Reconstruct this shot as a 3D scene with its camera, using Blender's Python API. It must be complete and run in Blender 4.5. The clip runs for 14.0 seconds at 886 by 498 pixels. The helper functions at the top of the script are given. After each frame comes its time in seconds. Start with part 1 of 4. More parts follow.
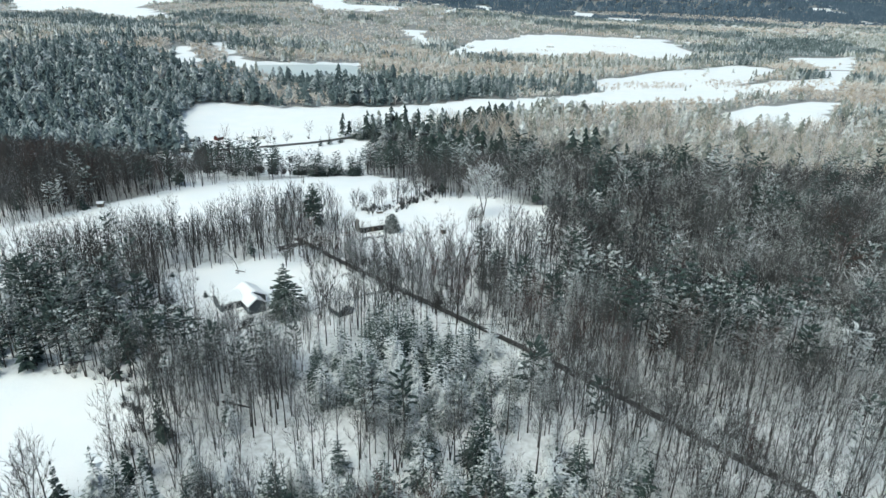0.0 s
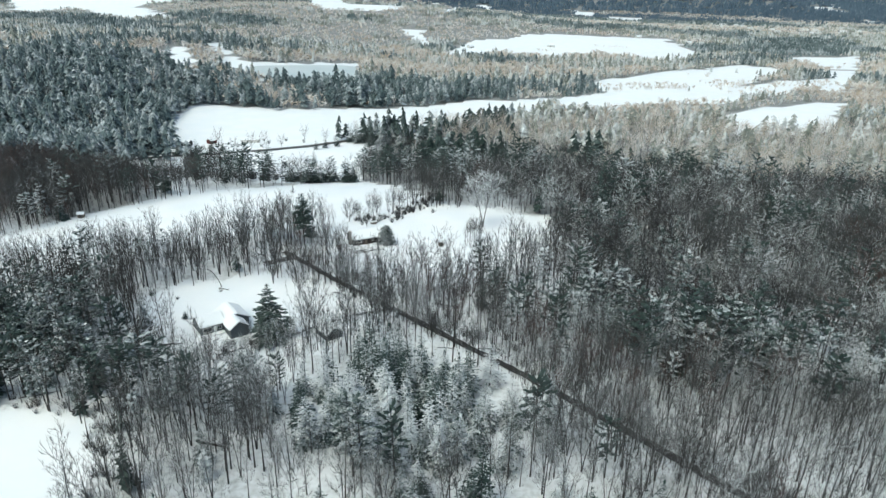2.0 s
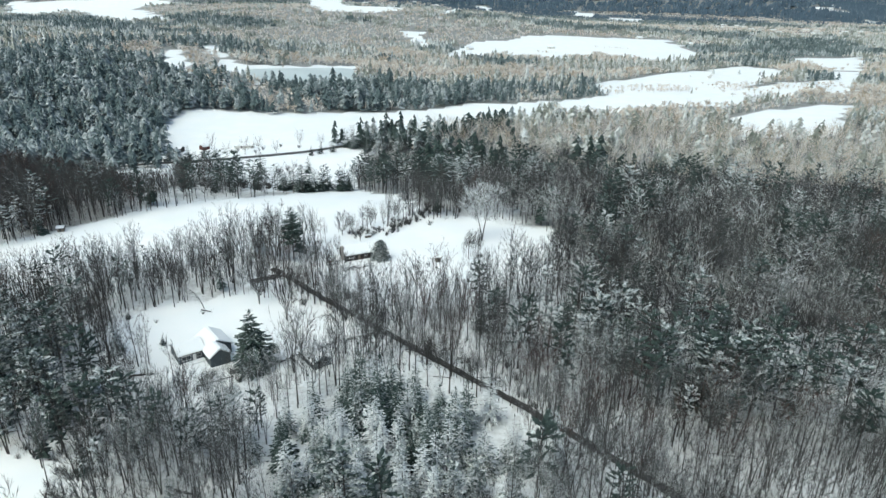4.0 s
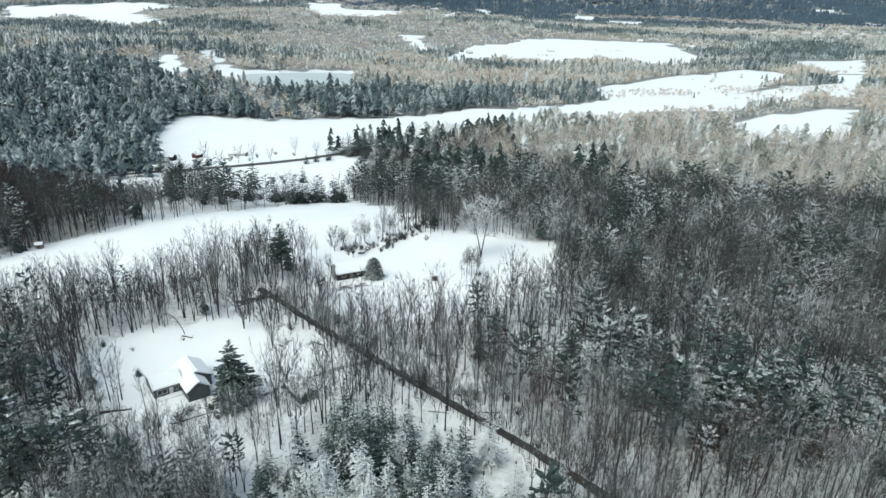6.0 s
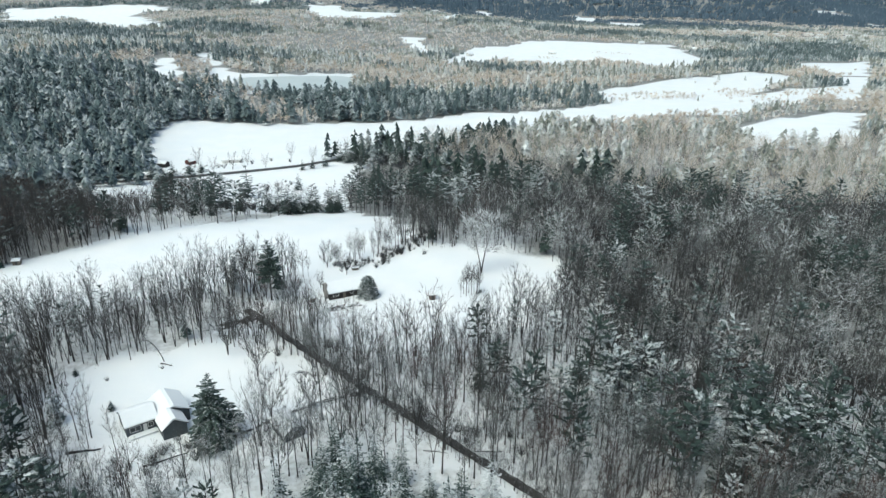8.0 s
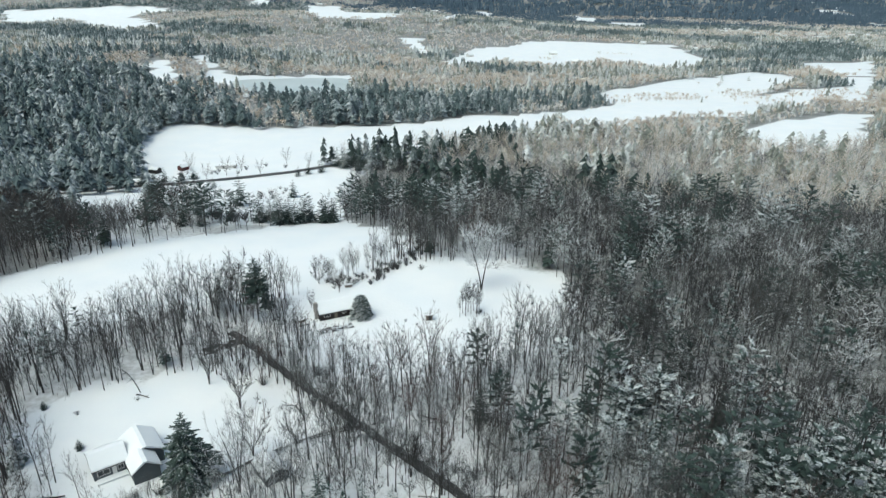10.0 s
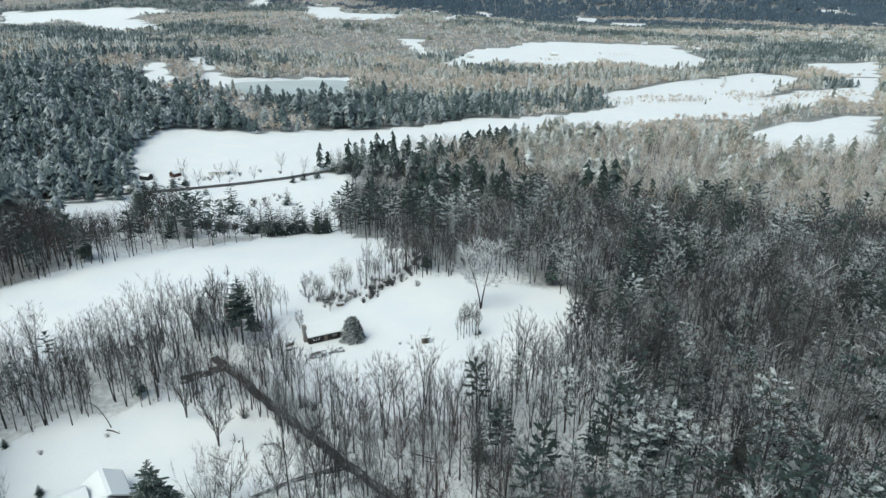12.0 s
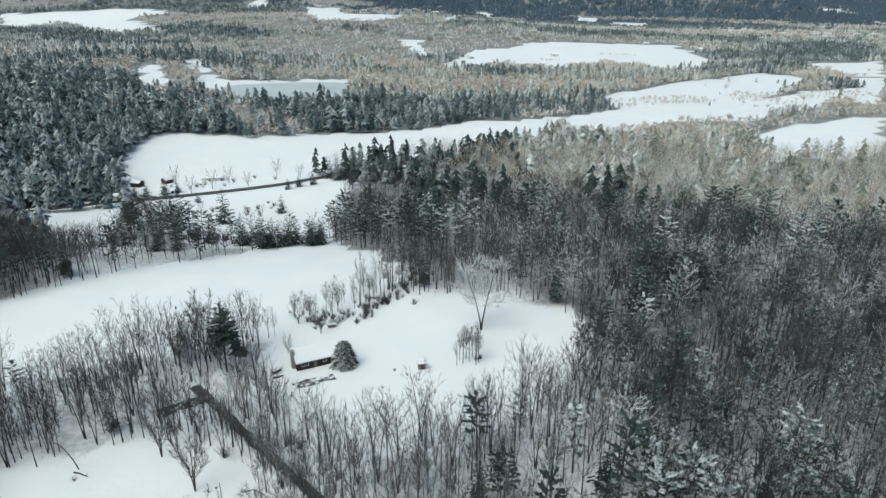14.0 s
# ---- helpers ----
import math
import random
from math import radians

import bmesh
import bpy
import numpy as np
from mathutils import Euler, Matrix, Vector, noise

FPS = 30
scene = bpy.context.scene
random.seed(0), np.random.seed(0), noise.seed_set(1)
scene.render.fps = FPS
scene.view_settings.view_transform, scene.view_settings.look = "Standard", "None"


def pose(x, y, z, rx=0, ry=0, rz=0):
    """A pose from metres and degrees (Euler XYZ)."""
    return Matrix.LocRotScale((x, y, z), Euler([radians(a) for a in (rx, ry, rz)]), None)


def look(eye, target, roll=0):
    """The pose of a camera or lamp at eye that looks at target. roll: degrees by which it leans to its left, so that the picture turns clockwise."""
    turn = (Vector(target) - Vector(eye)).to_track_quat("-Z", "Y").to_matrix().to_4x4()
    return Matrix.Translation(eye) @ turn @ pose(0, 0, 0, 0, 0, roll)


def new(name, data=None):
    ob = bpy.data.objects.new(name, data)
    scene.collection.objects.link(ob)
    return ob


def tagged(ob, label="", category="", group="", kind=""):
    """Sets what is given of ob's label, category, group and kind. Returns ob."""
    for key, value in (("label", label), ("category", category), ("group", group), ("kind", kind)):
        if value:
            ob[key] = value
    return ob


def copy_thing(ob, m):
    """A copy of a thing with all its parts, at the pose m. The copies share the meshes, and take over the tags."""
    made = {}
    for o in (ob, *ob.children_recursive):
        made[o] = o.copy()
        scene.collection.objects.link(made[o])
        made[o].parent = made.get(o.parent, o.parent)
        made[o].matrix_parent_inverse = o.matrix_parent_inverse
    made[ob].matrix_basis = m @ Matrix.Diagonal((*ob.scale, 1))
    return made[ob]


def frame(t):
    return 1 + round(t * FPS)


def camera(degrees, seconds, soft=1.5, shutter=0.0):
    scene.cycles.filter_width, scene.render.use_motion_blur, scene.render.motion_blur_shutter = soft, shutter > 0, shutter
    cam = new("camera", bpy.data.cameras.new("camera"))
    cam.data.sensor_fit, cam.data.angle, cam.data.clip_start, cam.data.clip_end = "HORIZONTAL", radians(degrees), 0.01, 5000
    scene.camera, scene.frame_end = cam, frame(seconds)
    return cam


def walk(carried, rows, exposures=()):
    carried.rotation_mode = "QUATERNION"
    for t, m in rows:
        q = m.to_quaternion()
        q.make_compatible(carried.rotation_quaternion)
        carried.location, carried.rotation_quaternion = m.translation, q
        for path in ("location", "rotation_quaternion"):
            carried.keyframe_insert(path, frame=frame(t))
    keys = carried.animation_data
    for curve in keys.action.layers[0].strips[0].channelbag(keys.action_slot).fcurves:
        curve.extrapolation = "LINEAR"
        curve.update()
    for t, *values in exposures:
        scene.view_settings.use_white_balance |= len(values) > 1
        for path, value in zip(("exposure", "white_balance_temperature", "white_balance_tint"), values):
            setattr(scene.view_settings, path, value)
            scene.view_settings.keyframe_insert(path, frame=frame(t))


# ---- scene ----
cam = camera(68.0, 14.0, soft=1.45)
PATH = [
    (0, (-0.263, -1.004, 93.905), (-0.277, 0.851, 93.158), 1.3),
    (0.5, (0.036, 2.741, 93.826), (0.02, 4.596, 93.079), 1.3),
    (1, (0.368, 6.394, 93.741), (0.352, 8.249, 92.994), 1.2),
    (1.5, (0.597, 10.065, 93.822), (0.582, 11.92, 93.074), 1.3),
    (2, (0.867, 13.653, 93.905), (0.851, 15.507, 93.156), 1.2),
    (2.5, (1.114, 17.183, 93.956), (1.099, 19.037, 93.207), 1.2),
    (3, (1.303, 20.633, 93.931), (1.287, 22.488, 93.183), 1.2),
    (5.5, (2.635, 37.615, 94.365), (2.618, 39.472, 93.624), 0.8),
    (6, (2.823, 40.821, 94.443), (2.805, 42.68, 93.705), 0.9),
    (6.5, (3.077, 44.106, 94.679), (3.058, 45.965, 93.942), 0.9),
    (7, (3.377, 47.524, 94.786), (3.356, 49.383, 94.049), 0.8),
    (7.5, (3.431, 50.95, 94.697), (3.411, 52.811, 93.962), 0.8),
    (8, (3.539, 54.357, 94.698), (3.518, 56.218, 93.964), 0.8),
    (10.5, (4.648, 71.324, 95.164), (4.624, 73.184, 94.431), 0.6),
    (11, (5.009, 74.748, 95.208), (4.984, 76.609, 94.476), 0.6),
    (11.5, (5.17, 78.168, 95.257), (5.144, 80.029, 94.525), 0.6),
    (12, (5.316, 81.468, 95.286), (5.29, 83.329, 94.554), 0.5),
    (12.5, (5.43, 84.864, 95.415), (5.403, 86.725, 94.683), 0.5),
    (13, (5.614, 88.243, 95.497), (5.586, 90.104, 94.765), 0.5),
    (13.5, (5.768, 91.712, 95.558), (5.74, 93.573, 94.825), 0.4),
    (14, (6.041, 95.034, 95.638), (6.012, 96.895, 94.906), 0.3),
]
walk(cam, [(t, look(eye, target, roll)) for t, eye, target, roll in PATH],
     exposures=[(0.0, 0.32, 5800, -8), (6.0, 0.37, 5820, -7), (14.0, 0.04, 5850, -7)])

# ---- world and sun ----
SUN_ELEVATION, SUN_AZIMUTH = radians(56), radians(-135)  # azimuth from +y towards +x
world = bpy.data.worlds.new("winter_sky")
scene.world = world
world.use_nodes = True
sky = world.node_tree.nodes.new("ShaderNodeTexSky")
sky.sky_type, sky.sun_disc = "NISHITA", False
sky.sun_elevation, sky.sun_rotation = SUN_ELEVATION, SUN_AZIMUTH
sky.air_density, sky.dust_density, sky.ozone_density = 1.0, 7.0, 0.3
world.node_tree.links.new(sky.outputs[0], world.node_tree.nodes["Background"].inputs[0])
world.node_tree.nodes["Background"].inputs[1].default_value = 0.15
sun_data = bpy.data.lights.new("sun", "SUN")
sun_data.energy, sun_data.angle, sun_data.color = 0.5, radians(90), (1.0, 0.95, 0.88)
sun = new("sun", sun_data)
sun.matrix_world = look((0, 0, 0), (-math.sin(SUN_AZIMUTH) * math.cos(SUN_ELEVATION),
                                    -math.cos(SUN_AZIMUTH) * math.cos(SUN_ELEVATION), -math.sin(SUN_ELEVATION)))


# ---- materials ----
def material(name, rough=0.8):
    m = bpy.data.materials.new(name)
    m.use_nodes = True
    m.node_tree.nodes["Principled BSDF"].inputs["Roughness"].default_value = rough
    m.node_tree.nodes["Principled BSDF"].inputs["Specular IOR Level"].default_value = 0.25
    return m


def node(m, kind, **values):
    n = m.node_tree.nodes.new("ShaderNode" + kind)
    for key, value in values.items():
        setattr(n, key, value)
    return n


def join(m, a, b):
    m.node_tree.links.new(a, b)


def noise_of(m, scale, detail=4.0, world_space=True):
    """Fractal noise in metres of the world: its value, 0 to 1."""
    n = node(m, "TexNoise")
    n.inputs["Scale"].default_value, n.inputs["Detail"].default_value = scale, detail
    if world_space:
        join(m, node(m, "NewGeometry").outputs["Position"], n.inputs["Vector"])
    else:
        join(m, node(m, "TexCoord").outputs["Object"], n.inputs["Vector"])
    return n.outputs["Fac"]


def ramp(m, value, low, high, a=0.0, b=1.0):
    n = node(m, "MapRange")
    n.interpolation_type = "SMOOTHSTEP"
    for key, v in (("From Min", low), ("From Max", high), ("To Min", a), ("To Max", b)):
        n.inputs[key].default_value = v
    join(m, value, n.inputs["Value"])
    return n.outputs["Result"]


def math_of(m, operation, a, b):
    n = node(m, "Math", operation=operation)
    for i, v in enumerate((a, b)):
        if isinstance(v, (int, float)):
            n.inputs[i].default_value = v
        else:
            join(m, v, n.inputs[i])
    return n.outputs[0]


def mix(m, fac, a, b):
    n = node(m, "Mix", data_type="RGBA")
    for i, v in ((0, fac), (6, a), (7, b)):
        if isinstance(v, tuple):
            n.inputs[i].default_value = (*v, 1)
        elif isinstance(v, (int, float)):
            n.inputs[i].default_value = v
        else:
            join(m, v, n.inputs[i])
    return n.outputs[2]


def colour(m, socket):
    join(m, socket, m.node_tree.nodes["Principled BSDF"].inputs["Base Color"])


def bump(m, value, strength, distance):
    n = node(m, "Bump")
    n.inputs["Strength"].default_value, n.inputs["Distance"].default_value = strength, distance
    join(m, value, n.inputs["Height"])
    join(m, n.outputs[0], m.node_tree.nodes["Principled BSDF"].inputs["Normal"])


def up_of(m):
    n = node(m, "SeparateXYZ")
    join(m, node(m, "NewGeometry").outputs["Normal"], n.inputs[0])
    return n.outputs[2]


SNOW, SNOW_BLUE = (0.71, 0.73, 0.75), (0.67, 0.705, 0.74)


def tree_chance(m):
    """A number of its own for each tree, 0 to 1."""
    one = node(m, "Attribute", attribute_name="tree").outputs["Fac"]
    return math_of(m, "FRACT", math_of(m, "ADD", one, node(m, "ObjectInfo").outputs["Random"]), 0.0)


def snowed(name, dark, light, bare, patch=2.2, soft=0.3, up_weight=0.75, most=0.85, patchy=2.4, each=0.35):
    """Bark, twigs or needles with snow lying in patches on their upper sides. bare: 0 laden to 1 without snow;
    each: how much the trees differ."""
    m = material(name, 0.85)
    grain = noise_of(m, 1.7, 3)
    vary = node(m, "NewGeometry").outputs["Random Per Island"]
    tree = tree_chance(m)
    base = mix(m, math_of(m, "ADD", math_of(m, "MULTIPLY", math_of(m, "ADD", grain, vary), 0.25), math_of(m, "MULTIPLY", tree, 0.5)), dark, light)
    up = math_of(m, "MULTIPLY", up_of(m), up_weight)
    patches = math_of(m, "ADD", math_of(m, "MULTIPLY", noise_of(m, patch, 4), patchy), math_of(m, "MULTIPLY", noise_of(m, 0.05, 2), 1.2))
    level = math_of(m, "ADD", up, math_of(m, "SUBTRACT", patches, 0.6 + 0.5 * patchy))
    level = math_of(m, "ADD", level, math_of(m, "MULTIPLY", math_of(m, "SUBTRACT", tree, 0.5), 2 * each))
    colour(m, mix(m, ramp(m, level, bare, bare + soft, 0.0, most), base, SNOW_BLUE))
    return m


def snow_ground():
    m = material("snow_ground", 0.65)
    drift = noise_of(m, 0.06, 5)
    fine = noise_of(m, 0.9, 6)
    base = mix(m, ramp(m, drift, 0.3, 0.7), SNOW, SNOW_BLUE)
    # undergrowth, close-standing young wood and painted forest shade, on wooded land, strongest far off
    cover = node(m, "Attribute", attribute_name="undergrowth").outputs["Fac"]
    ragged = ramp(m, math_of(m, "ADD", cover, math_of(m, "ADD", math_of(m, "MULTIPLY", noise_of(m, 0.03, 6), 0.5), math_of(m, "MULTIPLY", noise_of(m, 0.7, 5), 0.3))), 0.72, 1.05)
    woods = mix(m, noise_of(m, 0.07, 8), (0.10, 0.105, 0.11), (0.34, 0.345, 0.34))
    colour(m, mix(m, ragged, base, woods))
    bump(m, math_of(m, "ADD", math_of(m, "MULTIPLY", drift, 3.0), fine), 0.35, 0.25)
    return m


MAT = {
    "snow": snow_ground(),
    "bark": snowed("bark", (0.022, 0.021, 0.021), (0.058, 0.055, 0.054), 0.72, most=0.75),
    "twig_grey": snowed("twig_grey", (0.036, 0.038, 0.039), (0.095, 0.099, 0.101), 0.52, soft=0.5, most=0.75),
    "twig_brown": snowed("twig_brown", (0.028, 0.028, 0.029), (0.072, 0.068, 0.067), 0.80, soft=0.5, most=0.65),
    "twig_red": snowed("twig_red", (0.050, 0.034, 0.032), (0.100, 0.070, 0.066), 0.75, soft=0.5, most=0.6),
    "twig_white": snowed("twig_white", (0.044, 0.046, 0.047), (0.112, 0.116, 0.118), 0.08, soft=0.7, most=0.75),
    "twig_dark": snowed("twig_dark", (0.019, 0.020, 0.022), (0.062, 0.062, 0.066), 0.72, soft=0.5, most=0.65),
    "twig_laden": snowed("twig_laden", (0.045, 0.043, 0.042), (0.10, 0.097, 0.096), -0.15, soft=0.6, most=0.85),
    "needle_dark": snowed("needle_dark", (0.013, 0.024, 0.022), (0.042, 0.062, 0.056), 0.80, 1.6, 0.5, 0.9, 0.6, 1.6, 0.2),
    "needle_snow": snowed("needle_snow", (0.018, 0.034, 0.031), (0.058, 0.086, 0.080), 0.68, 1.2, 0.5, 1.2, 0.80, 1.4, 0.3),
    # paler far needles: sunlight and haze put into the colour, besides snow dust
    "needle_far_lit": snowed("needle_far_lit", (0.130, 0.146, 0.130), (0.27, 0.280, 0.245), -0.60, 0.30, 1.8, 0.25, 0.68, 3.0, 0.7),
    # far twigs: warm sunlight put into a pale tan base colour
    "twig_far_lit": snowed("twig_far_lit", (0.34, 0.280, 0.218), (0.56, 0.475, 0.382), -0.70, 0.25, 1.6, 0.35, 0.68, 2.4, 0.5),
    "needle_frost": snowed("needle_frost", (0.018, 0.030, 0.028), (0.055, 0.078, 0.074), 0.52, 1.6, 0.7, 0.9, 0.62, 1.6, 0.3),
    # hillside needles made paler and bluer, haze put into the colour
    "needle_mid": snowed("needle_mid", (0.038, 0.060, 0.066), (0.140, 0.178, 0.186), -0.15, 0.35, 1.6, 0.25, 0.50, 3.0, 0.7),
    # ridge needles tinted blue: distance haze put into the base colour
    "needle_hazed": snowed("needle_hazed", (0.050, 0.080, 0.115), (0.080, 0.115, 0.155), 0.30, 0.2, 1.2, 0.5, 0.25),
}
WOOD_SLOTS = ["bark", "twig_grey", "twig_brown", "twig_red", "twig_white", "needle_dark", "needle_snow", "needle_far_lit", "twig_far_lit", "needle_mid", "needle_hazed", "needle_frost", "twig_dark"]


def roof_snow():
    m = material("roof_snow", 0.6)
    n = noise_of(m, 0.8, 4)
    colour(m, mix(m, n, SNOW, SNOW_BLUE))
    bump(m, n, 0.3, 0.08)
    return m


def siding(name, a, b):
    m = material(name, 0.6)
    wave = node(m, "TexWave", bands_direction="Z")
    wave.inputs["Scale"].default_value, wave.inputs["Distortion"].default_value = 1.6, 0.2
    join(m, node(m, "TexCoord").outputs["Object"], wave.inputs["Vector"])
    colour(m, mix(m, noise_of(m, 1.3, 5), a, b))
    bump(m, wave.outputs["Fac"], 0.4, 0.02)
    return m


def plain(name, a, b, rough=0.7, scale=2.0):
    m = material(name, rough)
    n = noise_of(m, scale, 5)
    colour(m, mix(m, n, a, b))
    bump(m, n, 0.2, 0.03)
    return m


def asphalt(name, snow_at):
    m = material(name, 0.55)
    n = noise_of(m, 0.8, 8)
    fine = noise_of(m, 5.0, 6)
    base = mix(m, fine, (0.022, 0.022, 0.024), (0.075, 0.070, 0.068))
    colour(m, mix(m, ramp(m, math_of(m, "ADD", math_of(m, "MULTIPLY", n, 0.7), math_of(m, "MULTIPLY", fine, 0.3)), snow_at, snow_at + 0.10), base, SNOW_BLUE))
    bump(m, fine, 0.3, 0.03)
    return m


MAT.update({
    "roof_snow": roof_snow(),
    "slate_siding": siding("slate_siding", (0.050, 0.062, 0.072), (0.085, 0.10, 0.112)),
    "brown_siding": siding("brown_siding", (0.014, 0.013, 0.013), (0.034, 0.030, 0.028)),
    "red_siding": siding("red_siding", (0.060, 0.020, 0.018), (0.095, 0.029, 0.026)),
    "pale_siding": siding("pale_siding", (0.45, 0.45, 0.44), (0.62, 0.62, 0.60)),
    "white_paint": plain("white_paint", (0.62, 0.63, 0.62), (0.78, 0.78, 0.77), 0.5),
    "dark_trim": plain("dark_trim", (0.03, 0.03, 0.03), (0.06, 0.06, 0.06), 0.6),
    "stone": plain("stone", (0.16, 0.15, 0.145), (0.34, 0.33, 0.32), 0.85, 4.0),
    "weathered_wood": plain("weathered_wood", (0.10, 0.085, 0.07), (0.22, 0.19, 0.16), 0.8, 5.0),
    "asphalt": asphalt("asphalt", 0.575),
    "slush": asphalt("slush", 0.50),
    "melt": asphalt("melt", 0.46),
    "metal": plain("metal", (0.10, 0.10, 0.10), (0.20, 0.20, 0.21), 0.45, 6.0),
})
ice = plain("ice", (0.34, 0.39, 0.40), (0.52, 0.57, 0.58), 0.35, 0.02)
MAT["ice"] = ice
glass = material("window_glass", 0.06)
glass.node_tree.nodes["Principled BSDF"].inputs["Base Color"].default_value = (0.02, 0.025, 0.03, 1)
glass.node_tree.nodes["Principled BSDF"].inputs["Specular IOR Level"].default_value = 0.6
MAT["glass"] = glass


# ---- mesh helpers ----
def mesh_of(name, verts, tris, slots, mats, smooth=False):
    """A mesh from arrays of corners, triangles and material numbers."""
    verts, tris = np.asarray(verts, np.float32), np.asarray(tris, np.int32)
    me = bpy.data.meshes.new(name)
    me.vertices.add(len(verts))
    me.vertices.foreach_set("co", verts.ravel())
    me.loops.add(tris.size)
    me.loops.foreach_set("vertex_index", tris.ravel())
    me.polygons.add(len(tris))
    me.polygons.foreach_set("loop_start", np.arange(0, tris.size, tris.shape[1], dtype=np.int32))
    me.polygons.foreach_set("material_index", np.asarray(slots, np.int32))
    me.polygons.foreach_set("use_smooth", np.full(len(tris), smooth))
    for key in mats:
        me.materials.append(MAT[key])
    me.update(calc_edges=True)
    return me


def part(name, bm, mat, parent, label=""):
    """Links a bmesh as one mesh object under a thing or a part."""
    me = bpy.data.meshes.new(name)
    bmesh.ops.recalc_face_normals(bm, faces=bm.faces)
    bm.to_mesh(me)
    bm.free()
    me.materials.append(MAT[mat])
    ob = new(name, me)
    ob.parent = parent
    return tagged(ob, label)


def box(bm, x0, x1, y0, y1, z0, z1, bevel=0.0):
    made = bmesh.ops.create_cube(bm, size=1)["verts"]
    for v in made:
        v.co = ((x0 + x1) / 2 + v.co.x * (x1 - x0), (y0 + y1) / 2 + v.co.y * (y1 - y0), (z0 + z1) / 2 + v.co.z * (z1 - z0))
    if bevel:
        edges = {e for v in made for e in v.link_edges}
        bmesh.ops.bevel(bm, geom=list(edges), offset=bevel, segments=2, affect="EDGES")
    return bm


def boxed(*sizes, bevel=0.0):
    return box(bmesh.new(), *sizes, bevel=bevel)


class Soup:
    """Collects triangles of tubes, spikes and boughs."""

    def __init__(self):
        self.v, self.t, self.m, self.n = [], [], [], 0

    def add(self, v, t, role):
        v, t = np.asarray(v, float).reshape(-1, 3), np.asarray(t, int).reshape(-1, 3)
        self.v.append(v)
        self.t.append(t + self.n)
        self.m.append(np.full(len(t), role))
        self.n += len(v)

    def tube(self, points, radii, sides, role):
        points = np.asarray(points, float)
        along = np.gradient(points, axis=0)
        along /= np.linalg.norm(along, axis=1)[:, None]
        side = np.cross(along, (0.31, 0.95, 0.05))
        side /= np.linalg.norm(side, axis=1)[:, None]
        other = np.cross(along, side)
        a = np.arange(sides) * 2 * np.pi / sides
        ring = points[:, None] + np.asarray(radii)[:, None, None] * (side[:, None] * np.cos(a)[None, :, None] + other[:, None] * np.sin(a)[None, :, None])
        tris = []
        for i in range(len(points) - 1):
            for k in range(sides):
                p, q = i * sides + k, i * sides + (k + 1) % sides
                tris += [(p, q, q + sides), (p, q + sides, p + sides)]
        self.add(ring, tris, role)

    def spikes(self, base, tip, radius, role):
        """Three-sided tapering twigs."""
        base, tip = np.asarray(base, float), np.asarray(tip, float)
        d = tip - base
        d = d / np.linalg.norm(d, axis=1)[:, None]
        side = np.cross(d, (0.3, 0.2, 0.93))
        side /= np.linalg.norm(side, axis=1)[:, None] + 1e-9
        other = np.cross(d, side)
        r = np.broadcast_to(radius, (len(base),))[:, None]
        a = [0.3, 2.394, 4.489]
        v = np.stack([base + r * (side * np.cos(k) + other * np.sin(k)) for k in a] + [tip], 1)
        t = np.array([(0, 1, 3), (1, 2, 3), (2, 0, 3)])
        self.add(v, t[None] + 4 * np.arange(len(base))[:, None, None], role)

    def boughs(self, base, tip, width, thick, role, full=0.45):
        """Flattened sprays of needles, widest before the middle."""
        base, tip = np.asarray(base, float), np.asarray(tip, float)
        d = tip - base
        d = d / np.linalg.norm(d, axis=1)[:, None]
        side = np.cross(d, (0, 0, 1.0))
        side /= np.linalg.norm(side, axis=1)[:, None] + 1e-9
        up = np.cross(side, d)
        w, h = np.broadcast_to(width, (len(base),))[:, None], np.broadcast_to(thick, (len(base),))[:, None]
        mid = base * (1 - full) + tip * full
        v = np.stack([base, mid + side * w - up * h * 0.5, mid - side * w - up * h * 0.5, mid + up * h, tip], 1)
        t = np.array([(0, 1, 3), (0, 3, 2), (0, 2, 1), (4, 3, 1), (4, 2, 3), (4, 1, 2)])
        self.add(v, t[None] + 5 * np.arange(len(base))[:, None, None], role)

    def arrays(self):
        return np.concatenate(self.v), np.concatenate(self.t), np.concatenate(self.m)


# ---- the shape of the land ----
def sm(a, b, v):
    u = np.clip((v - a) / (b - a), 0, 1)
    return u * u * (3 - 2 * u)


def hill(x, y, cx, cy, sx, sy, h):
    return h * np.exp(-((x - cx) / sx) ** 2 - ((y - cy) / sy) ** 2)


def height(x, y):
    """Level upland, a drop to the valley floor, and hills behind."""
    x, y = np.asarray(x, float), np.asarray(y, float)
    z = 1.2 * np.sin(x / 47 + 0.6) * np.cos(y / 61) * sm(0, 60, np.abs(x + 20) + 0 * y)
    z = z - 28 * sm(290, 480, y + 0.03 * x) - 12 * sm(800, 1500, y)
    z = z + hill(x, y, -420, 1010, 260, 200, 34) + hill(x, y, -900, 1250, 420, 330, 34) + hill(x, y, -700, 640, 260, 230, 30) + hill(x, y, -420, 690, 170, 150, 26)
    z = z + hill(x, y, -300, 2300, 700, 500, 60)
    z = z + hill(x, y, 1000, 4150, 900, 520, 330) + hill(x, y, -1300, 3600, 1100, 700, 210)
    z = z + hill(x, y, 2900, 4900, 1100, 500, 190) + hill(x, y, 1500, 5200, 6000, 400, 150)
    return z


def ground_z(x, y):
    return float(height(x, y))


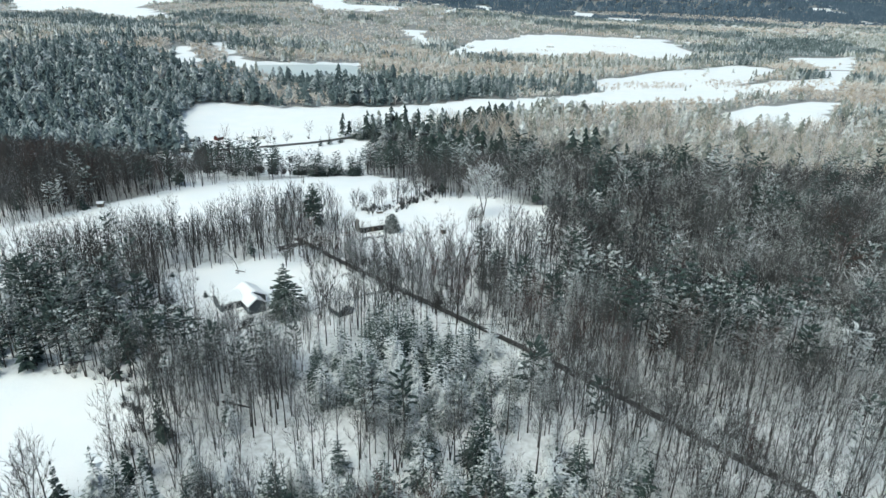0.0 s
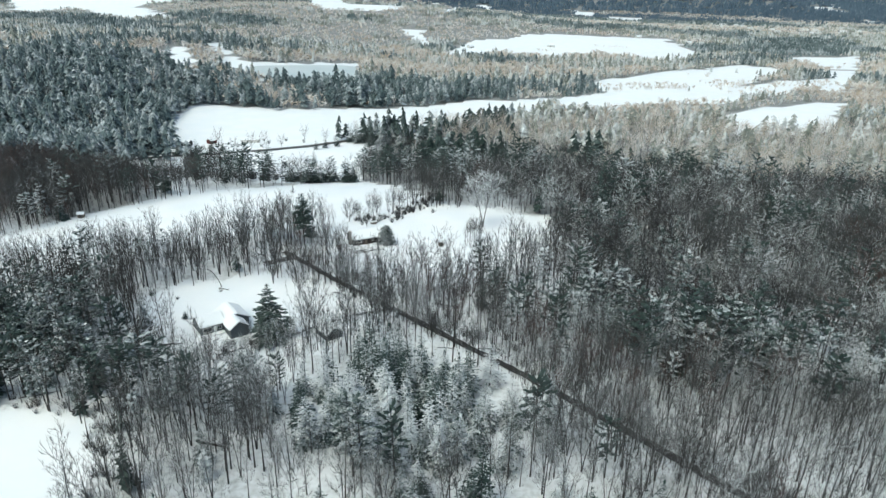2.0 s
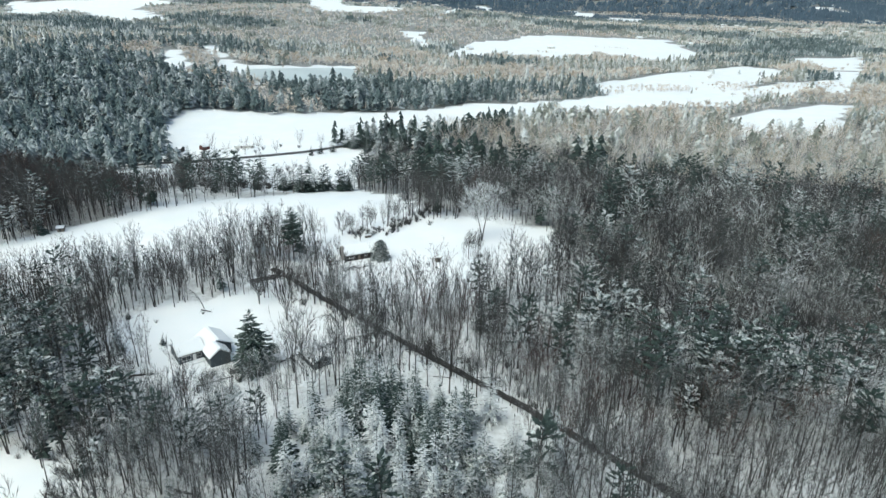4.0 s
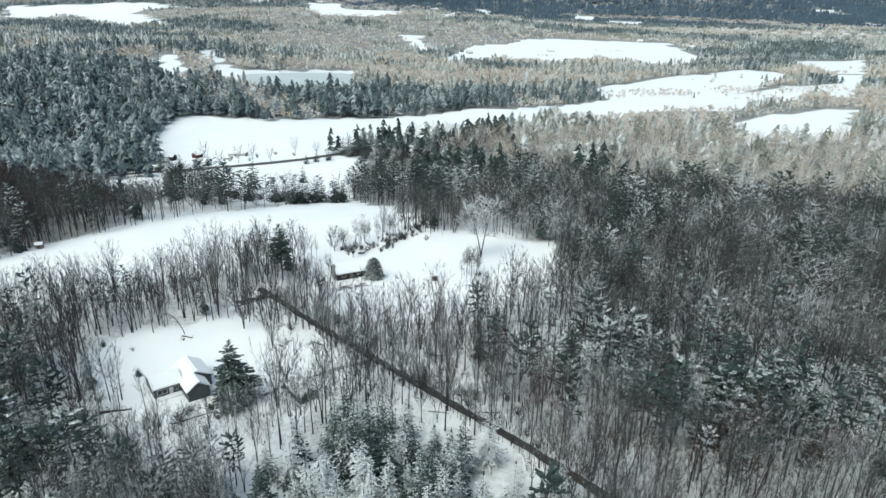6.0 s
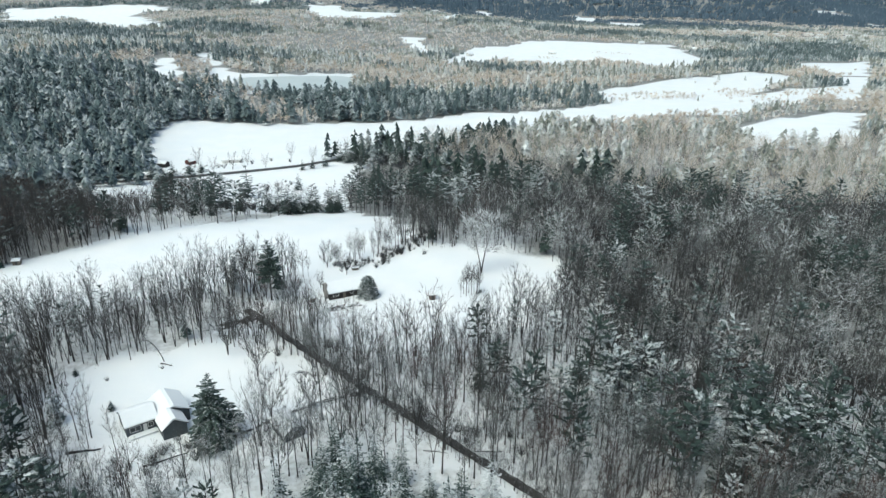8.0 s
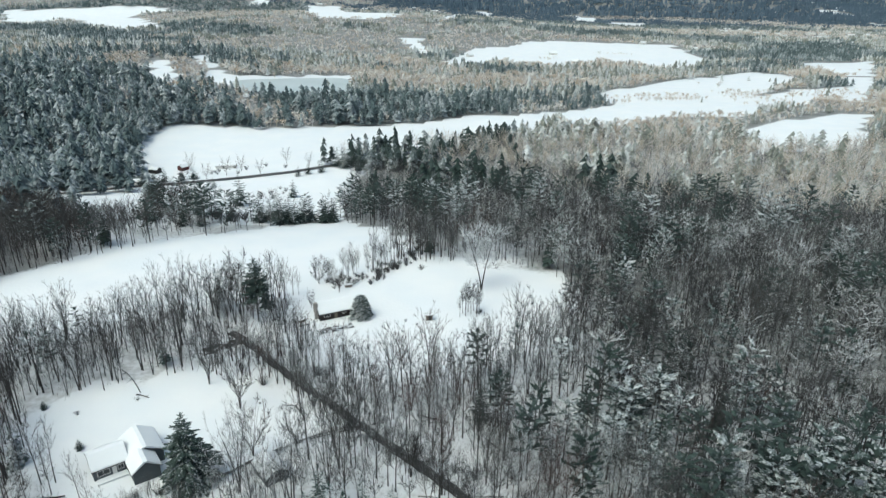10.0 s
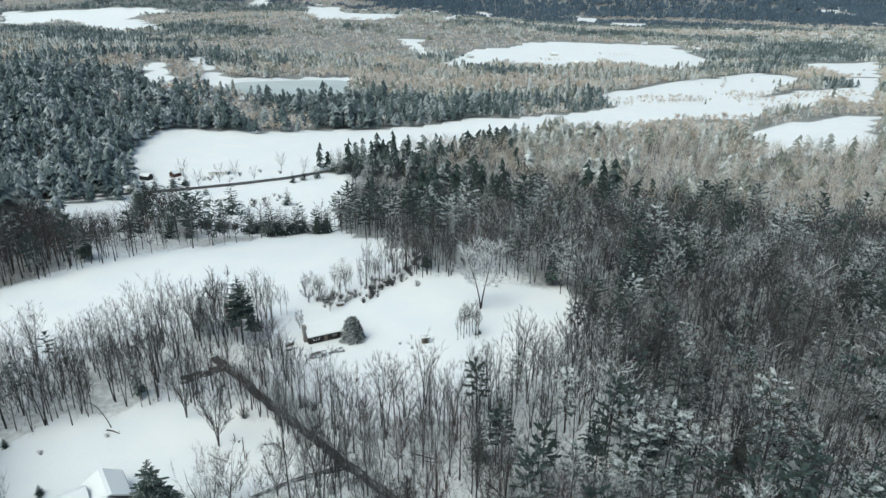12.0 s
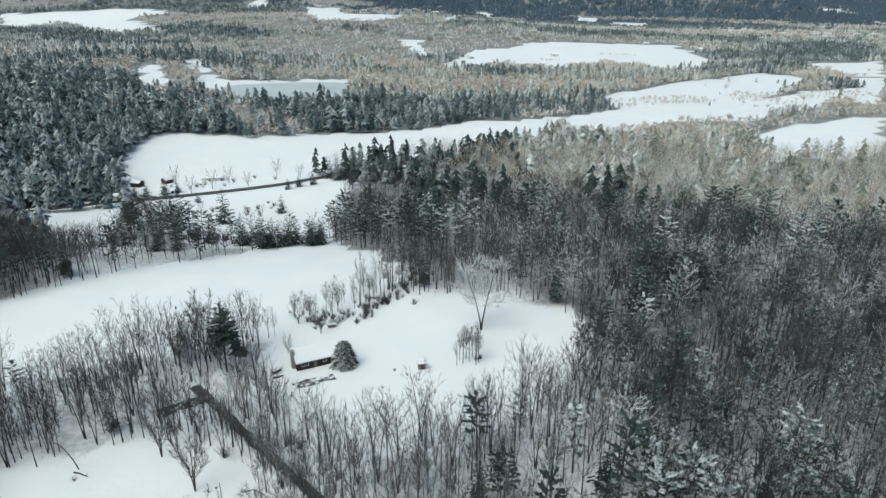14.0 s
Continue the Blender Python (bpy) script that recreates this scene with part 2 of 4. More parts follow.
def grid_ground():
    u = np.linspace(-1, 1, 241)
    xs = 260 * u + 5600 * np.sign(u) * np.abs(u) ** 4.2
    w = np.linspace(0, 1, 300)
    ys = -350 + 900 * w + 5200 * w ** 3.2
    gx, gy = np.meshgrid(xs, ys)
    gz = height(gx, gy)
    gz = gz + 0.10 * np.sin(gx / 5.3 + 1.7 * np.sin(gy / 7.1)) * np.sin(gy / 6.1 + gx / 17) * (gy < 500)
    v = np.stack([gx, gy, gz], -1).reshape(-1, 3)
    n, m = len(xs), len(ys)
    i = (np.arange(m - 1)[:, None] * n + np.arange(n - 1)[None]).ravel()
    quads = np.stack([i, i + 1, i + n + 1, i + n], 1)
    ob = new("ground", mesh_of("ground", v, quads, np.zeros(len(quads)), ["snow"], True))
    old = sm(28, 62, v[:, 0] + 0.22 * (v[:, 1] - 200)) * sm(158, 188, v[:, 1] + 0.30 * v[:, 0])
    # wooded ground greyed for brush and for the shade under the trees
    cover = np.where(wooded(v[:, 0], v[:, 1]), np.maximum(0.60 * old * sm(200, 260, v[:, 1] + 0.3 * v[:, 0]), np.maximum(np.maximum(sm(560, 760, v[:, 1]) * 0.95, 0.43), np.maximum((0.50 + 0.13 * (v[:, 0] > -60)) * sm(250, 340, v[:, 1]), 0.62 * sm(-120, -150, v[:, 0]) * sm(250, 275, v[:, 1])))), 0.0)
    layer = ob.data.attributes.new("undergrowth", "FLOAT", "POINT")
    layer.data.foreach_set("value", np.clip(cover, 0, 1).astype(np.float32))
    tagged(ob, "snow-covered rolling land with fields and wooded hills", "ground", kind="structure")



# ---- the plan: open fields, roads, waters ----
OPEN = {
    "field": [(-180, 238), (-169, 249), (-156, 266), (-143, 285), (-128, 299), (-118, 310), (-100, 326), (-82, 344), (-48, 370), (-27, 346), (-10, 318), (-26, 284), (-42, 268), (-66, 258), (-84, 250), (-95, 244), (-108, 236), (-124, 226), (-137, 213), (-149, 204), (-176, 212)],
    "house_clearing": [(-46, 249), (-48, 275), (-26, 284), (-5, 296), (10, 300), (25, 289), (42, 284), (47, 268), (36, 242), (18, 226), (-12, 211), (-27, 222)],
    "lower_clearing": [(-99, 200), (-86, 206), (-74, 210), (-59, 217), (-48, 212), (-36, 204), (-21, 195), (-26, 184), (-40, 180), (-44, 169), (-57, 168), (-72, 170), (-84, 184)],
    "corner_field": [(-150, 133), (-98, 139), (-81, 136), (-73, 127), (-68, 112), (-71, 100), (-78, 96), (-110, 80), (-150, 80)],
    "valley": [(-224, 524), (-245, 586), (-244, 641), (-217, 658), (-167, 658), (-119, 687), (-48, 703), (39, 767), (90, 764), (109, 698), (53, 647), (-9, 622), (-38, 590), (-78, 572), (-109, 519), (-136, 508), (-182, 512)],
    "river_field": [(176, 910), (230, 996), (341, 1107), (510, 1271), (572, 1302), (568, 1139), (474, 1034), (427, 982), (352, 858), (329, 867), (262, 859), (198, 834)],
    "river_bank": [(61, 760), (124, 799), (204, 855), (270, 884), (365, 887), (457, 998), (569, 1063), (628, 1072), (498, 863), (478, 918), (370, 832), (324, 782), (234, 772), (158, 715)],
    "east_field": [(293, 718), (352, 753), (422, 810), (469, 810), (367, 645), (312, 619), (264, 613), (258, 638)],
    "far_field": [(59, 1683), (132, 1705), (190, 1813), (289, 1864), (513, 1886), (573, 1893), (564, 1690), (544, 1493), (445, 1312), (388, 1321), (354, 1388), (294, 1460), (200, 1287), (168, 1349), (100, 1420), (-8, 1244), (-30, 1358)],
    "hill_field": [(-397, 957), (-375, 954), (-346, 911), (-296, 801), (-319, 787), (-349, 847)],
    "pond": [(-273, 872), (-209, 932), (-133, 990), (-120, 873), (-147, 836), (-224, 799)],
    "upper_field": [(-1750, 2754), (-1469, 2767), (-1339, 2820), (-1103, 2788), (-1067, 2708), (-1172, 2643), (-1005, 2334), (-818, 2040), (-944, 2033), (-1107, 2158), (-1267, 2418), (-1414, 2531), (-1391, 2372), (-1492, 2352)],
    "farm_field": [(-134, 1820), (-86, 1819), (-68, 1681), (-47, 1529), (-71, 1542), (-103, 1689)],
    "village_field": [(-548, 2567), (-600, 2965), (-477, 2998), (-292, 2313), (-244, 3019), (-154, 2205), (-249, 2112), (-404, 2146)],
    "slope_field": [(564, 3311), (656, 3248), (608, 2985), (538, 3099)],
    "long_field": [(679, 1418), (764, 1520), (909, 1535), (719, 1224), (671, 1252)],
    "farmstead": [(-204, 484), (-216, 526), (-150, 520), (-60, 560), (-50, 530), (-133, 498), (-196, 486)],
    "west_meadow": [(-222, 423), (-215, 448), (-199, 459), (-177, 440), (-149, 381), (-159, 364), (-183, 378)],
    "farmyard": [(-240, 440), (-215, 452), (-197, 468), (-196, 492), (-166, 502), (-133, 502), (-70, 530), (-60, 497), (-63, 454), (-52, 378), (-78, 358), (-108, 365), (-136, 424), (-172, 435), (-165, 380), (-190, 385)],
    "slope_strip": [(684, 3140), (845, 3100), (768, 2804), (614, 2842)],
    "plain_strip": [(-46, 2944), (30, 3138), (29, 2312), (-28, 2186)],
    "hill_meadow": [(-364, 1043), (-347, 1069), (-301, 938), (-276, 917), (-213, 951), (-138, 1023), (-133, 966), (-247, 854), (-281, 832), (-293, 875)],
    "long_meadow": [(578, 1099), (617, 1150), (678, 1227), (738, 1252), (620, 1062)],
}
GLADES = [(140, 3230, 40, 40), (1416, 2825, 50, 40), (1950, 3650, 140, 40), (2100, 3950, 160, 60), (1940, 3240, 60, 40), (1070, 2740, 60, 20), (940, 2840, 80, 14), (1230, 2400, 60, 30), (1390, 2460, 60, 18), (620, 1085, 36, 22), (-545, 956, 30, 14), (-700, 1300, 60, 14), (-290, 757, 14, 20), (-130, 825, 18, 10), (-130, 1300, 30, 16), (-180, 2990, 70, 40), (-800, 2950, 50, 40)]
ROAD = [(-60, 238), (-50, 229), (-42, 220), (-30, 208.5), (-17, 196), (2, 178), (18, 164), (32, 150), (44, 137.5), (54, 126), (63, 116), (72, 107), (95, 83), (140, 35)]
SIDE_ROAD = [(-64.5, 225.5), (-62.5, 227), (-59, 230), (-55, 234)]
DRIVE = [(-16, 195), (-21, 193.5), (-27, 190.5), (-33, 186.5), (-38, 182), (-44, 176), (-49, 172)]
VALLEY_ROAD = [(-330, 380), (-260, 428), (-227, 459), (-209, 476), (-173, 491), (-136, 508), (-109, 522), (-75, 549), (-37, 568), (-20, 579)]


def inside(poly, x, y):
    hit = np.zeros(x.shape, bool)
    for (ax, ay), (bx, by) in zip(poly, poly[1:] + poly[:1]):
        cross = ((ay > y) != (by > y)) & (x < (bx - ax) * (y - ay) / (by - ay + 1e-9) + ax)
        hit ^= cross
    return hit


def from_line(line, x, y):
    best = np.full(x.shape, 1e9)
    for (ax, ay), (bx, by) in zip(line, line[1:]):
        dx, dy = bx - ax, by - ay
        u = np.clip(((x - ax) * dx + (y - ay) * dy) / (dx * dx + dy * dy), 0, 1)
        best = np.minimum(best, np.hypot(x - ax - u * dx, y - ay - u * dy))
    return best


def wobble(x, y, s):
    return (np.sin(x / s + 1.9 * np.sin(y / (1.3 * s))) + np.sin(y / (0.8 * s) + 1.4 * np.sin(x / (1.1 * s) + 2))) / 2


def wooded(x, y):
    jx, jy = x + 2.5 * wobble(x, y, 7), y + 2.5 * wobble(y, x, 9)
    far = 9 * sm(600, 1000, y)
    jx, jy = jx + far * wobble(x, y, 21) + 0.6 * far * wobble(x, y, 8), jy + far * wobble(y, x, 26)
    free = np.ones(x.shape, bool)
    for cx, cy, rx, ry in GLADES:
        free &= ((jx - cx) / rx) ** 2 + ((jy - cy) / (ry * (1 + (cy > 2000)))) ** 2 > 1
    for poly in OPEN.values():
        free &= ~inside(poly, jx, jy)
    free &= from_line(ROAD, x, y) > 2.3
    free &= from_line(SIDE_ROAD, x, y) > 2.5
    free &= from_line(DRIVE, x, y) > 2.4
    free &= from_line(VALLEY_ROAD, x, y) > 6.0
    free &= np.hypot(x + 60, y - 177) > 12
    free &= (np.hypot(x + 47, y - 174) > 6.5) & (np.hypot(x + 53, y - 244) > 4.5) & (np.hypot(x + 52, y - 236) > 3.5)
    free &= np.hypot(x + 33, y - 179) > 5.5
    return free


grid_ground()


def ribbon(name, line, width, mat, label, category, lift=0.06, edge=0.25):
    """A road laid over the ground, with a ragged edge."""
    pts = [Vector(line[0])]
    for a, b in zip(line, line[1:]):
        a, b = Vector(a), Vector(b)
        n = max(2, int((b - a).length / 2.0))
        pts += [a.lerp(b, k / n) for k in range(1, n + 1)]
    for _ in range(6):
        pts = [pts[0]] + [(p + q + r) / 3 for p, q, r in zip(pts, pts[1:], pts[2:])] + [pts[-1]]
    rng = random.Random(5)
    bm, rows = bmesh.new(), []
    for i, p in enumerate(pts):
        d = (pts[min(i + 1, len(pts) - 1)] - pts[max(i - 1, 0)]).normalized()
        s = Vector((-d.y, d.x))
        row = []
        for k in (-1.0, -0.5, 0.0, 0.5, 1.0):
            q = p + s * k * (width / 2 + (rng.uniform(-edge, edge) if abs(k) == 1 else 0))
            row.append(bm.verts.new((q.x, q.y, ground_z(q.x, q.y) + lift + (0.05 if k == 0 else 0.0) - (0.03 if abs(k) == 1 else 0))))
        rows.append(row)
    for a, b in zip(rows, rows[1:]):
        for k in range(4):
            bm.faces.new((a[k], a[k + 1], b[k + 1], b[k]))
    ob = part(name, bm, mat, None)
    return tagged(ob, label, category, kind="structure")


ribbon("road", ROAD, 2.4, "asphalt", "narrow wet asphalt road through the snowy wood", "road", 0.34)
ribbon("road", SIDE_ROAD, 3.6, "slush", "slushy side road cleared of snow", "road", 0.30)
for shift in (-0.8, 0.8):
    ribbon("driveway", [(x + shift * 0.55, y + shift * 0.84) for x, y in DRIVE], 0.55, "slush", "dark tyre track in a snowy driveway", "driveway", 0.26, 0.12)
ribbon("road", VALLEY_ROAD, 6.0, "asphalt", "dark two-lane asphalt road along the valley", "road", 0.35)


def pond():
    bm = bmesh.new()
    poly = [Vector(p) for p in OPEN["pond"]]
    mid = sum(poly, Vector((0, 0))) / len(poly)
    pts = []
    for a, b in zip(poly, poly[1:] + poly[:1]):
        pts += [a.lerp(b, k / 6) for k in range(6)]
    for _ in range(4):
        pts = [(pts[i - 1] + p + pts[(i + 1) % len(pts)]) / 3 for i, p in enumerate(pts)]
    rim = [bm.verts.new((p.x, p.y, ground_z(p.x, p.y) + 0.6)) for p in pts]
    hub = bm.verts.new((mid.x, mid.y, ground_z(mid.x, mid.y) + 1.2))
    for a, b in zip(rim, rim[1:] + rim[:1]):
        bm.faces.new((a, b, hub))
    tagged(part("water", bm, "ice", None), "grey ice of a frozen pond among the trees", "water", kind="structure")


pond()


# ---- trees ----
def frame_dirs(rng, n, low, high):
    a = rng.uniform(0, 2 * np.pi, n)
    e = np.radians(rng.uniform(low, high, n))
    return np.stack([np.cos(a) * np.cos(e), np.sin(a) * np.cos(e), np.sin(e)], 1)


def unit(d):
    return d / (np.linalg.norm(d, axis=-1, keepdims=True) + 1e-9)


def bare_tree(seed, h, limbs, boughs, twigs, twig_r, sides=5, reach=0.22, low=0.4, forks=1, thick=1.0, steep=0.9, flat=0.0):
    """A leafless tree with an egg-shaped head: roles 0 trunk and limbs, 1 twigs.
    reach: the head's radius by the height; low: where the head begins; flat: limbs that lie level."""
    rng = np.random.default_rng(seed)
    s = Soup()
    r0 = (0.0080 * h + 0.03) * thick
    n = 7 if sides > 4 else 4
    z = np.linspace(0, 1, n)
    leaders = []
    for f in range(forks):
        bend = np.cumsum(rng.normal(0, 0.007 * h, (n, 2)), 0) * z[:, None]
        lean = rng.normal(0, 0.016, 2) * h
        if forks > 1:
            a = 2 * np.pi * f / forks + rng.uniform(-0.5, 0.5)
            lean += 0.75 * reach * h * np.array([np.cos(a), np.sin(a)])
        top = h * (0.97 if f == 0 else rng.uniform(0.8, 0.95))
        p = np.concatenate([bend + lean * (z[:, None] ** 1.3), (z * top)[:, None]], 1)
        p[0] = (0, 0, -0.3)
        rad = r0 * (1 - 0.88 * z) / (1 if forks == 1 else 1.2)
        rad[0] *= 1.3
        if sides == 3:
            s.spikes(p[:1], p[-1:], r0, 0)
        else:
            s.tube(p, rad, sides, 0)
        leaders.append(p)
    mid_z, half = h * (low + 1) / 2, h * (1 - low) / 2
    b_all, t_all = [], []
    for k in range(limbs):
        p = leaders[k % forks]
        e = -0.75 + 1.7 * (k + rng.uniform(0, 1)) / limbs
        a = 2.4 * k + rng.uniform(-0.5, 0.5)
        out = reach * h * np.sqrt(max(0.08, 1 - e * e)) * rng.uniform(0.75, 1.15)
        end_z = mid_z + half * e * 0.98
        u = np.clip((end_z - out * steep * rng.uniform(0.8, 1.3) * (1 - flat)) / h, low * 0.7, 0.93)
        at = np.array([np.interp(u, z, p[:, i]) for i in range(3)])
        end = np.array([at[0] * 0.7 + out * np.cos(a), at[1] * 0.7 + out * np.sin(a), max(end_z, u * h + 0.1)])
        mid = at * 0.45 + end * 0.55 + np.array([0.10 * out * np.cos(a), 0.10 * out * np.sin(a), -0.10 * out + 0.25 * flat * out])
        rr = r0 * (0.42 - 0.28 * u)
        if sides > 4:
            s.tube([at, mid, end], [rr, rr * 0.6, rr * 0.2], 3, 1)
        else:
            s.spikes([at, mid], [mid + 0.15 * (end - mid), end], max(rr * 0.8, twig_r), 1)
        if not boughs:
            continue
        v = np.linspace(0.25, 1, boughs) + rng.uniform(-0.1, 0.1, boughs)
        v = np.clip(v, 0.1, 0.98)[:, None]
        b = np.where(v < 0.5, at + (mid - at) * v * 2, mid + (end - mid) * (v * 2 - 1))
        bd = unit(unit(end - at) * 0.8 + 0.85 * frame_dirs(rng, boughs, -10 - 10 * flat, 70 - 40 * flat) + np.array([0, 0, 0.25 * (1 - flat)]))
        bl = h * rng.uniform(0.07, 0.13, boughs)
        s.spikes(b, b + bd * bl[:, None], max(rr * 0.25, twig_r), 1)
        for q, qd, ql in zip(b, bd, bl):
            if twigs:
                w = rng.uniform(0.15, 1.0, twigs)[:, None]
                tb = q + qd * ql * w
                b_all.append(tb)
                t_all.append(tb + unit(qd + 0.75 * frame_dirs(rng, twigs, -10, 75 - 30 * flat)) * (h * rng.uniform(0.05, 0.10, twigs))[:, None])
    if b_all:
        s.spikes(np.concatenate(b_all), np.concatenate(t_all), twig_r, 1)
    return s.arrays()


def spruce(seed, h, tiers, per, sprays, wide=0.22, bare=0.08, droop=0.35, ragged=0.15, sides=5, full=0.34, taper=0.8):
    """A conifer: roles 0 trunk, 1 needles."""
    rng = np.random.default_rng(seed)
    s = Soup()
    s.tube([(0, 0, -0.3), (0.05, 0, h * 0.5), (0, 0.05, h)], [0.012 * h + 0.03, 0.008 * h, 0.01], sides, 0)
    base, tip, width = [], [], []
    for k in range(tiers):
        u = bare + (1 - bare) * (k + 0.5) / tiers
        reach = wide * h * ((1 - u) / (1 - bare)) ** taper + 0.02 * h
        n = max(3, int(per * (1.15 - 0.55 * u)))
        for j in range(n):
            a = 2 * np.pi * (j + 0.5 * (k % 2)) / n + rng.uniform(-0.3, 0.3)
            length = reach * rng.uniform(1 - ragged * 2.2, 1 + ragged)
            d = np.array([np.cos(a), np.sin(a), 0.25 * u - droop * (1 - u) + rng.uniform(-0.12, 0.12)])
            start = np.array([0, 0, h * u + rng.uniform(-0.3, 0.3) * h / tiers])
            if sprays == 1:
                base.append(start), tip.append(start + d * length), width.append(length * full)
                continue
            side = np.array([-np.sin(a), np.cos(a), 0])
            for i in range(sprays):
                v = 0.15 + 0.75 * i / (sprays - 1)
                sgn = (i % 2) * 2 - 1
                b = start + d * length * v + np.array([0, 0, -0.12 * droop * length * v * v])
                sd = d + side * sgn * rng.uniform(0.35, 0.9) * (1 - 0.7 * v) + rng.normal(0, 0.10, 3)
                sl = length * rng.uniform(0.32, 0.48) * (1.1 - 0.35 * v)
                base.append(b), tip.append(b + sd * sl + np.array([0, 0, -0.12 * sl])), width.append(sl * 0.34)
    top = np.array([[0, 0, h * 0.94]])
    base.append(top[0]), tip.append(np.array([0, 0, h * 1.03])), width.append(0.02 * h)
    base, tip, width = np.array(base), np.array(tip), np.array(width)
    tip[-1] += (0.01, 0.01, 0)
    s.boughs(base, tip, width, width * 0.45, 1)
    return s.arrays()


def pine(seed, h, limbs, sprays, reach=0.22, bare=0.42, sides=5, thick=1.0):
    """A pine or hemlock with a bare lower trunk and plumes of needles on spreading limbs: roles 0 trunk, 1 needles."""
    rng = np.random.default_rng(seed)
    s = Soup()
    lean = rng.normal(0, 0.02 * h, 2)
    s.tube([(0, 0, -0.3), (*lean * 0.4, h * 0.5), (*lean, h)], [0.011 * h + 0.04, 0.008 * h, 0.02], sides, 0)
    base, tip, width = [], [], []
    for k in range(limbs):
        w = (k + rng.uniform(0, 0.9)) / limbs
        u = bare + (0.99 - bare) * w
        at = np.array([*(lean * u), h * u])
        a = 2.4 * k + rng.uniform(-0.6, 0.6)
        length = reach * h * (0.30 + 0.70 * np.sqrt(max(0.0, 1 - w * w))) * (0.55 + 0.45 * min(1, w * 3)) * rng.uniform(0.55, 1.2)
        d = np.array([np.cos(a), np.sin(a), 0.45 * w + rng.uniform(-0.15, 0.15)])
        side = np.array([-np.sin(a), np.cos(a), 0.0])
        if sides > 3:
            s.spikes([at], [at + d * length], 0.004 * h, 0)
        for i in range(sprays):
            v = 0.35 + 0.6 * (i + rng.uniform(0, 0.6)) / sprays
            b = at + d * length * v
            sd = unit(d + side * rng.uniform(-1.0, 1.0) + rng.normal(0, 0.22, 3) + np.array([0, 0, 0.10]))
            sl = h * rng.uniform(0.036, 0.066) * thick
            base.append(b - sd * sl * 0.35), tip.append(b + sd * sl), width.append(sl * 0.36)
    base.append(np.array([*(lean * 0.93), h * 0.93])), tip.append(np.array([*lean, h * 1.03])), width.append(0.03 * h)
    s.boughs(np.array(base), np.array(tip), np.array(width), np.array(width) * 0.5, 1)
    return s.arrays()


def skirted(seed, h, wide, tiers, points, taper=0.8, bare=0.1):
    """A conifer seen far off: ragged shelves of boughs, one above the other, under a blunt top: role 1."""
    rng = np.random.default_rng(seed)
    s = Soup()
    lean = rng.normal(0, 0.04 * h, 2)
    for k in range(tiers):
        w = k / tiers
        u = bare + (0.97 - bare) * w
        r = wide * h * (1 - 0.85 * w ** 1.4) ** taper
        off = rng.normal(0, 0.22 * r, 2) + lean * u
        n = max(4, int(points * (1 - 0.3 * w)))
        i = np.arange(2 * n)
        a = i * np.pi / n + rng.uniform(0, 6.28)
        rad = r * np.where(i % 2 == 0, rng.uniform(0.75, 1.25, 2 * n), rng.uniform(0.45, 0.75, 2 * n))
        low = h * u + np.where(i % 2 == 0, -0.02, 0.04) * h + rng.normal(0, 0.03 * h, 2 * n)
        tip = h * (u + 1.4 * (0.97 - bare) / tiers)
        v = np.concatenate([np.stack([rad * np.cos(a) + off[0], rad * np.sin(a) + off[1], low], 1), [(off[0], off[1], tip)]])
        s.add(v, np.stack([i, (i + 1) % (2 * n), np.full(2 * n, 2 * n)], 1), 1)
    return s.arrays()


def far_bare(seed, h, wide, rods, r):
    """A leafless tree seen far off: a stem and a round head of twig bunches: role 1."""
    rng = np.random.default_rng(seed)
    s = Soup()
    s.spikes([(0, 0, 0)], [(0.2, 0, h * 0.9)], 0.25, 1)
    d = frame_dirs(rng, rods, 12, 85)
    b = np.stack([0.25 * h * wide * d[:, 0], 0.25 * h * wide * d[:, 1], h * rng.uniform(0.3, 0.62, rods)], 1)
    s.spikes(b, b + d * (h * wide * rng.uniform(0.75, 1.1, rods))[:, None], r, 1)
    return s.arrays()


def stand(seed, count, reach, wide, round_head):
    """A small stand of distant trees: role 1."""
    rng = np.random.default_rng(seed)
    s = Soup()
    for _ in range(count):
        h, w = rng.uniform(6, 12), wide * rng.uniform(0.8, 1.4)
        v, t, m = skirted(int(rng.integers(1e6)), h, w, 1, 4, 0.8, 0.25) if not round_head else far_bare(int(rng.integers(1e6)), h, 0.5, 3, 0.9)
        s.add(v + np.array([*rng.uniform(-reach, reach, 2), 0]), t, 1)
    return s.arrays()


rng0 = np.random.default_rng(11)


def scatter(x0, x1, y0, y1, step):
    gx, gy = np.meshgrid(np.arange(x0, x1, step), np.arange(y0, y1, step))
    x = (gx + rng0.uniform(-0.5, 0.5, gx.shape) * step).ravel()
    y = (gy + rng0.uniform(-0.5, 0.5, gy.shape) * step).ravel()
    keep = (wooded(x, y) | ((y > 850) & (y < 1450) & (rng0.uniform(0, 1, x.shape) < 0.006))) & (np.abs(x) < 0.64 * y + 34)
    return x[keep], y[keep]


def blob(x, y, cx, cy, rx, ry):
    return np.exp(-((x - cx) / rx) ** 2 - ((y - cy) / ry) ** 2)


def east_wood(x, y):
    """1 in the close old wood east of the clearing, 0 elsewhere."""
    return sm(28, 62, x + 0.22 * (y - 200)) * sm(158, 188, y + 0.30 * x)


def conifer_share(x, y):
    """How likely a tree of the near woods is a conifer."""
    p = 0.02 + 0.05 * (wobble(x, y, 26) > 0.35)
    p = p + 1.3 * blob(x, y, -8, 144, 22, 18) + 0.7 * blob(x, y, 5, 98, 40, 10) + 0.6 * blob(x, y, -50, 98, 22, 9)
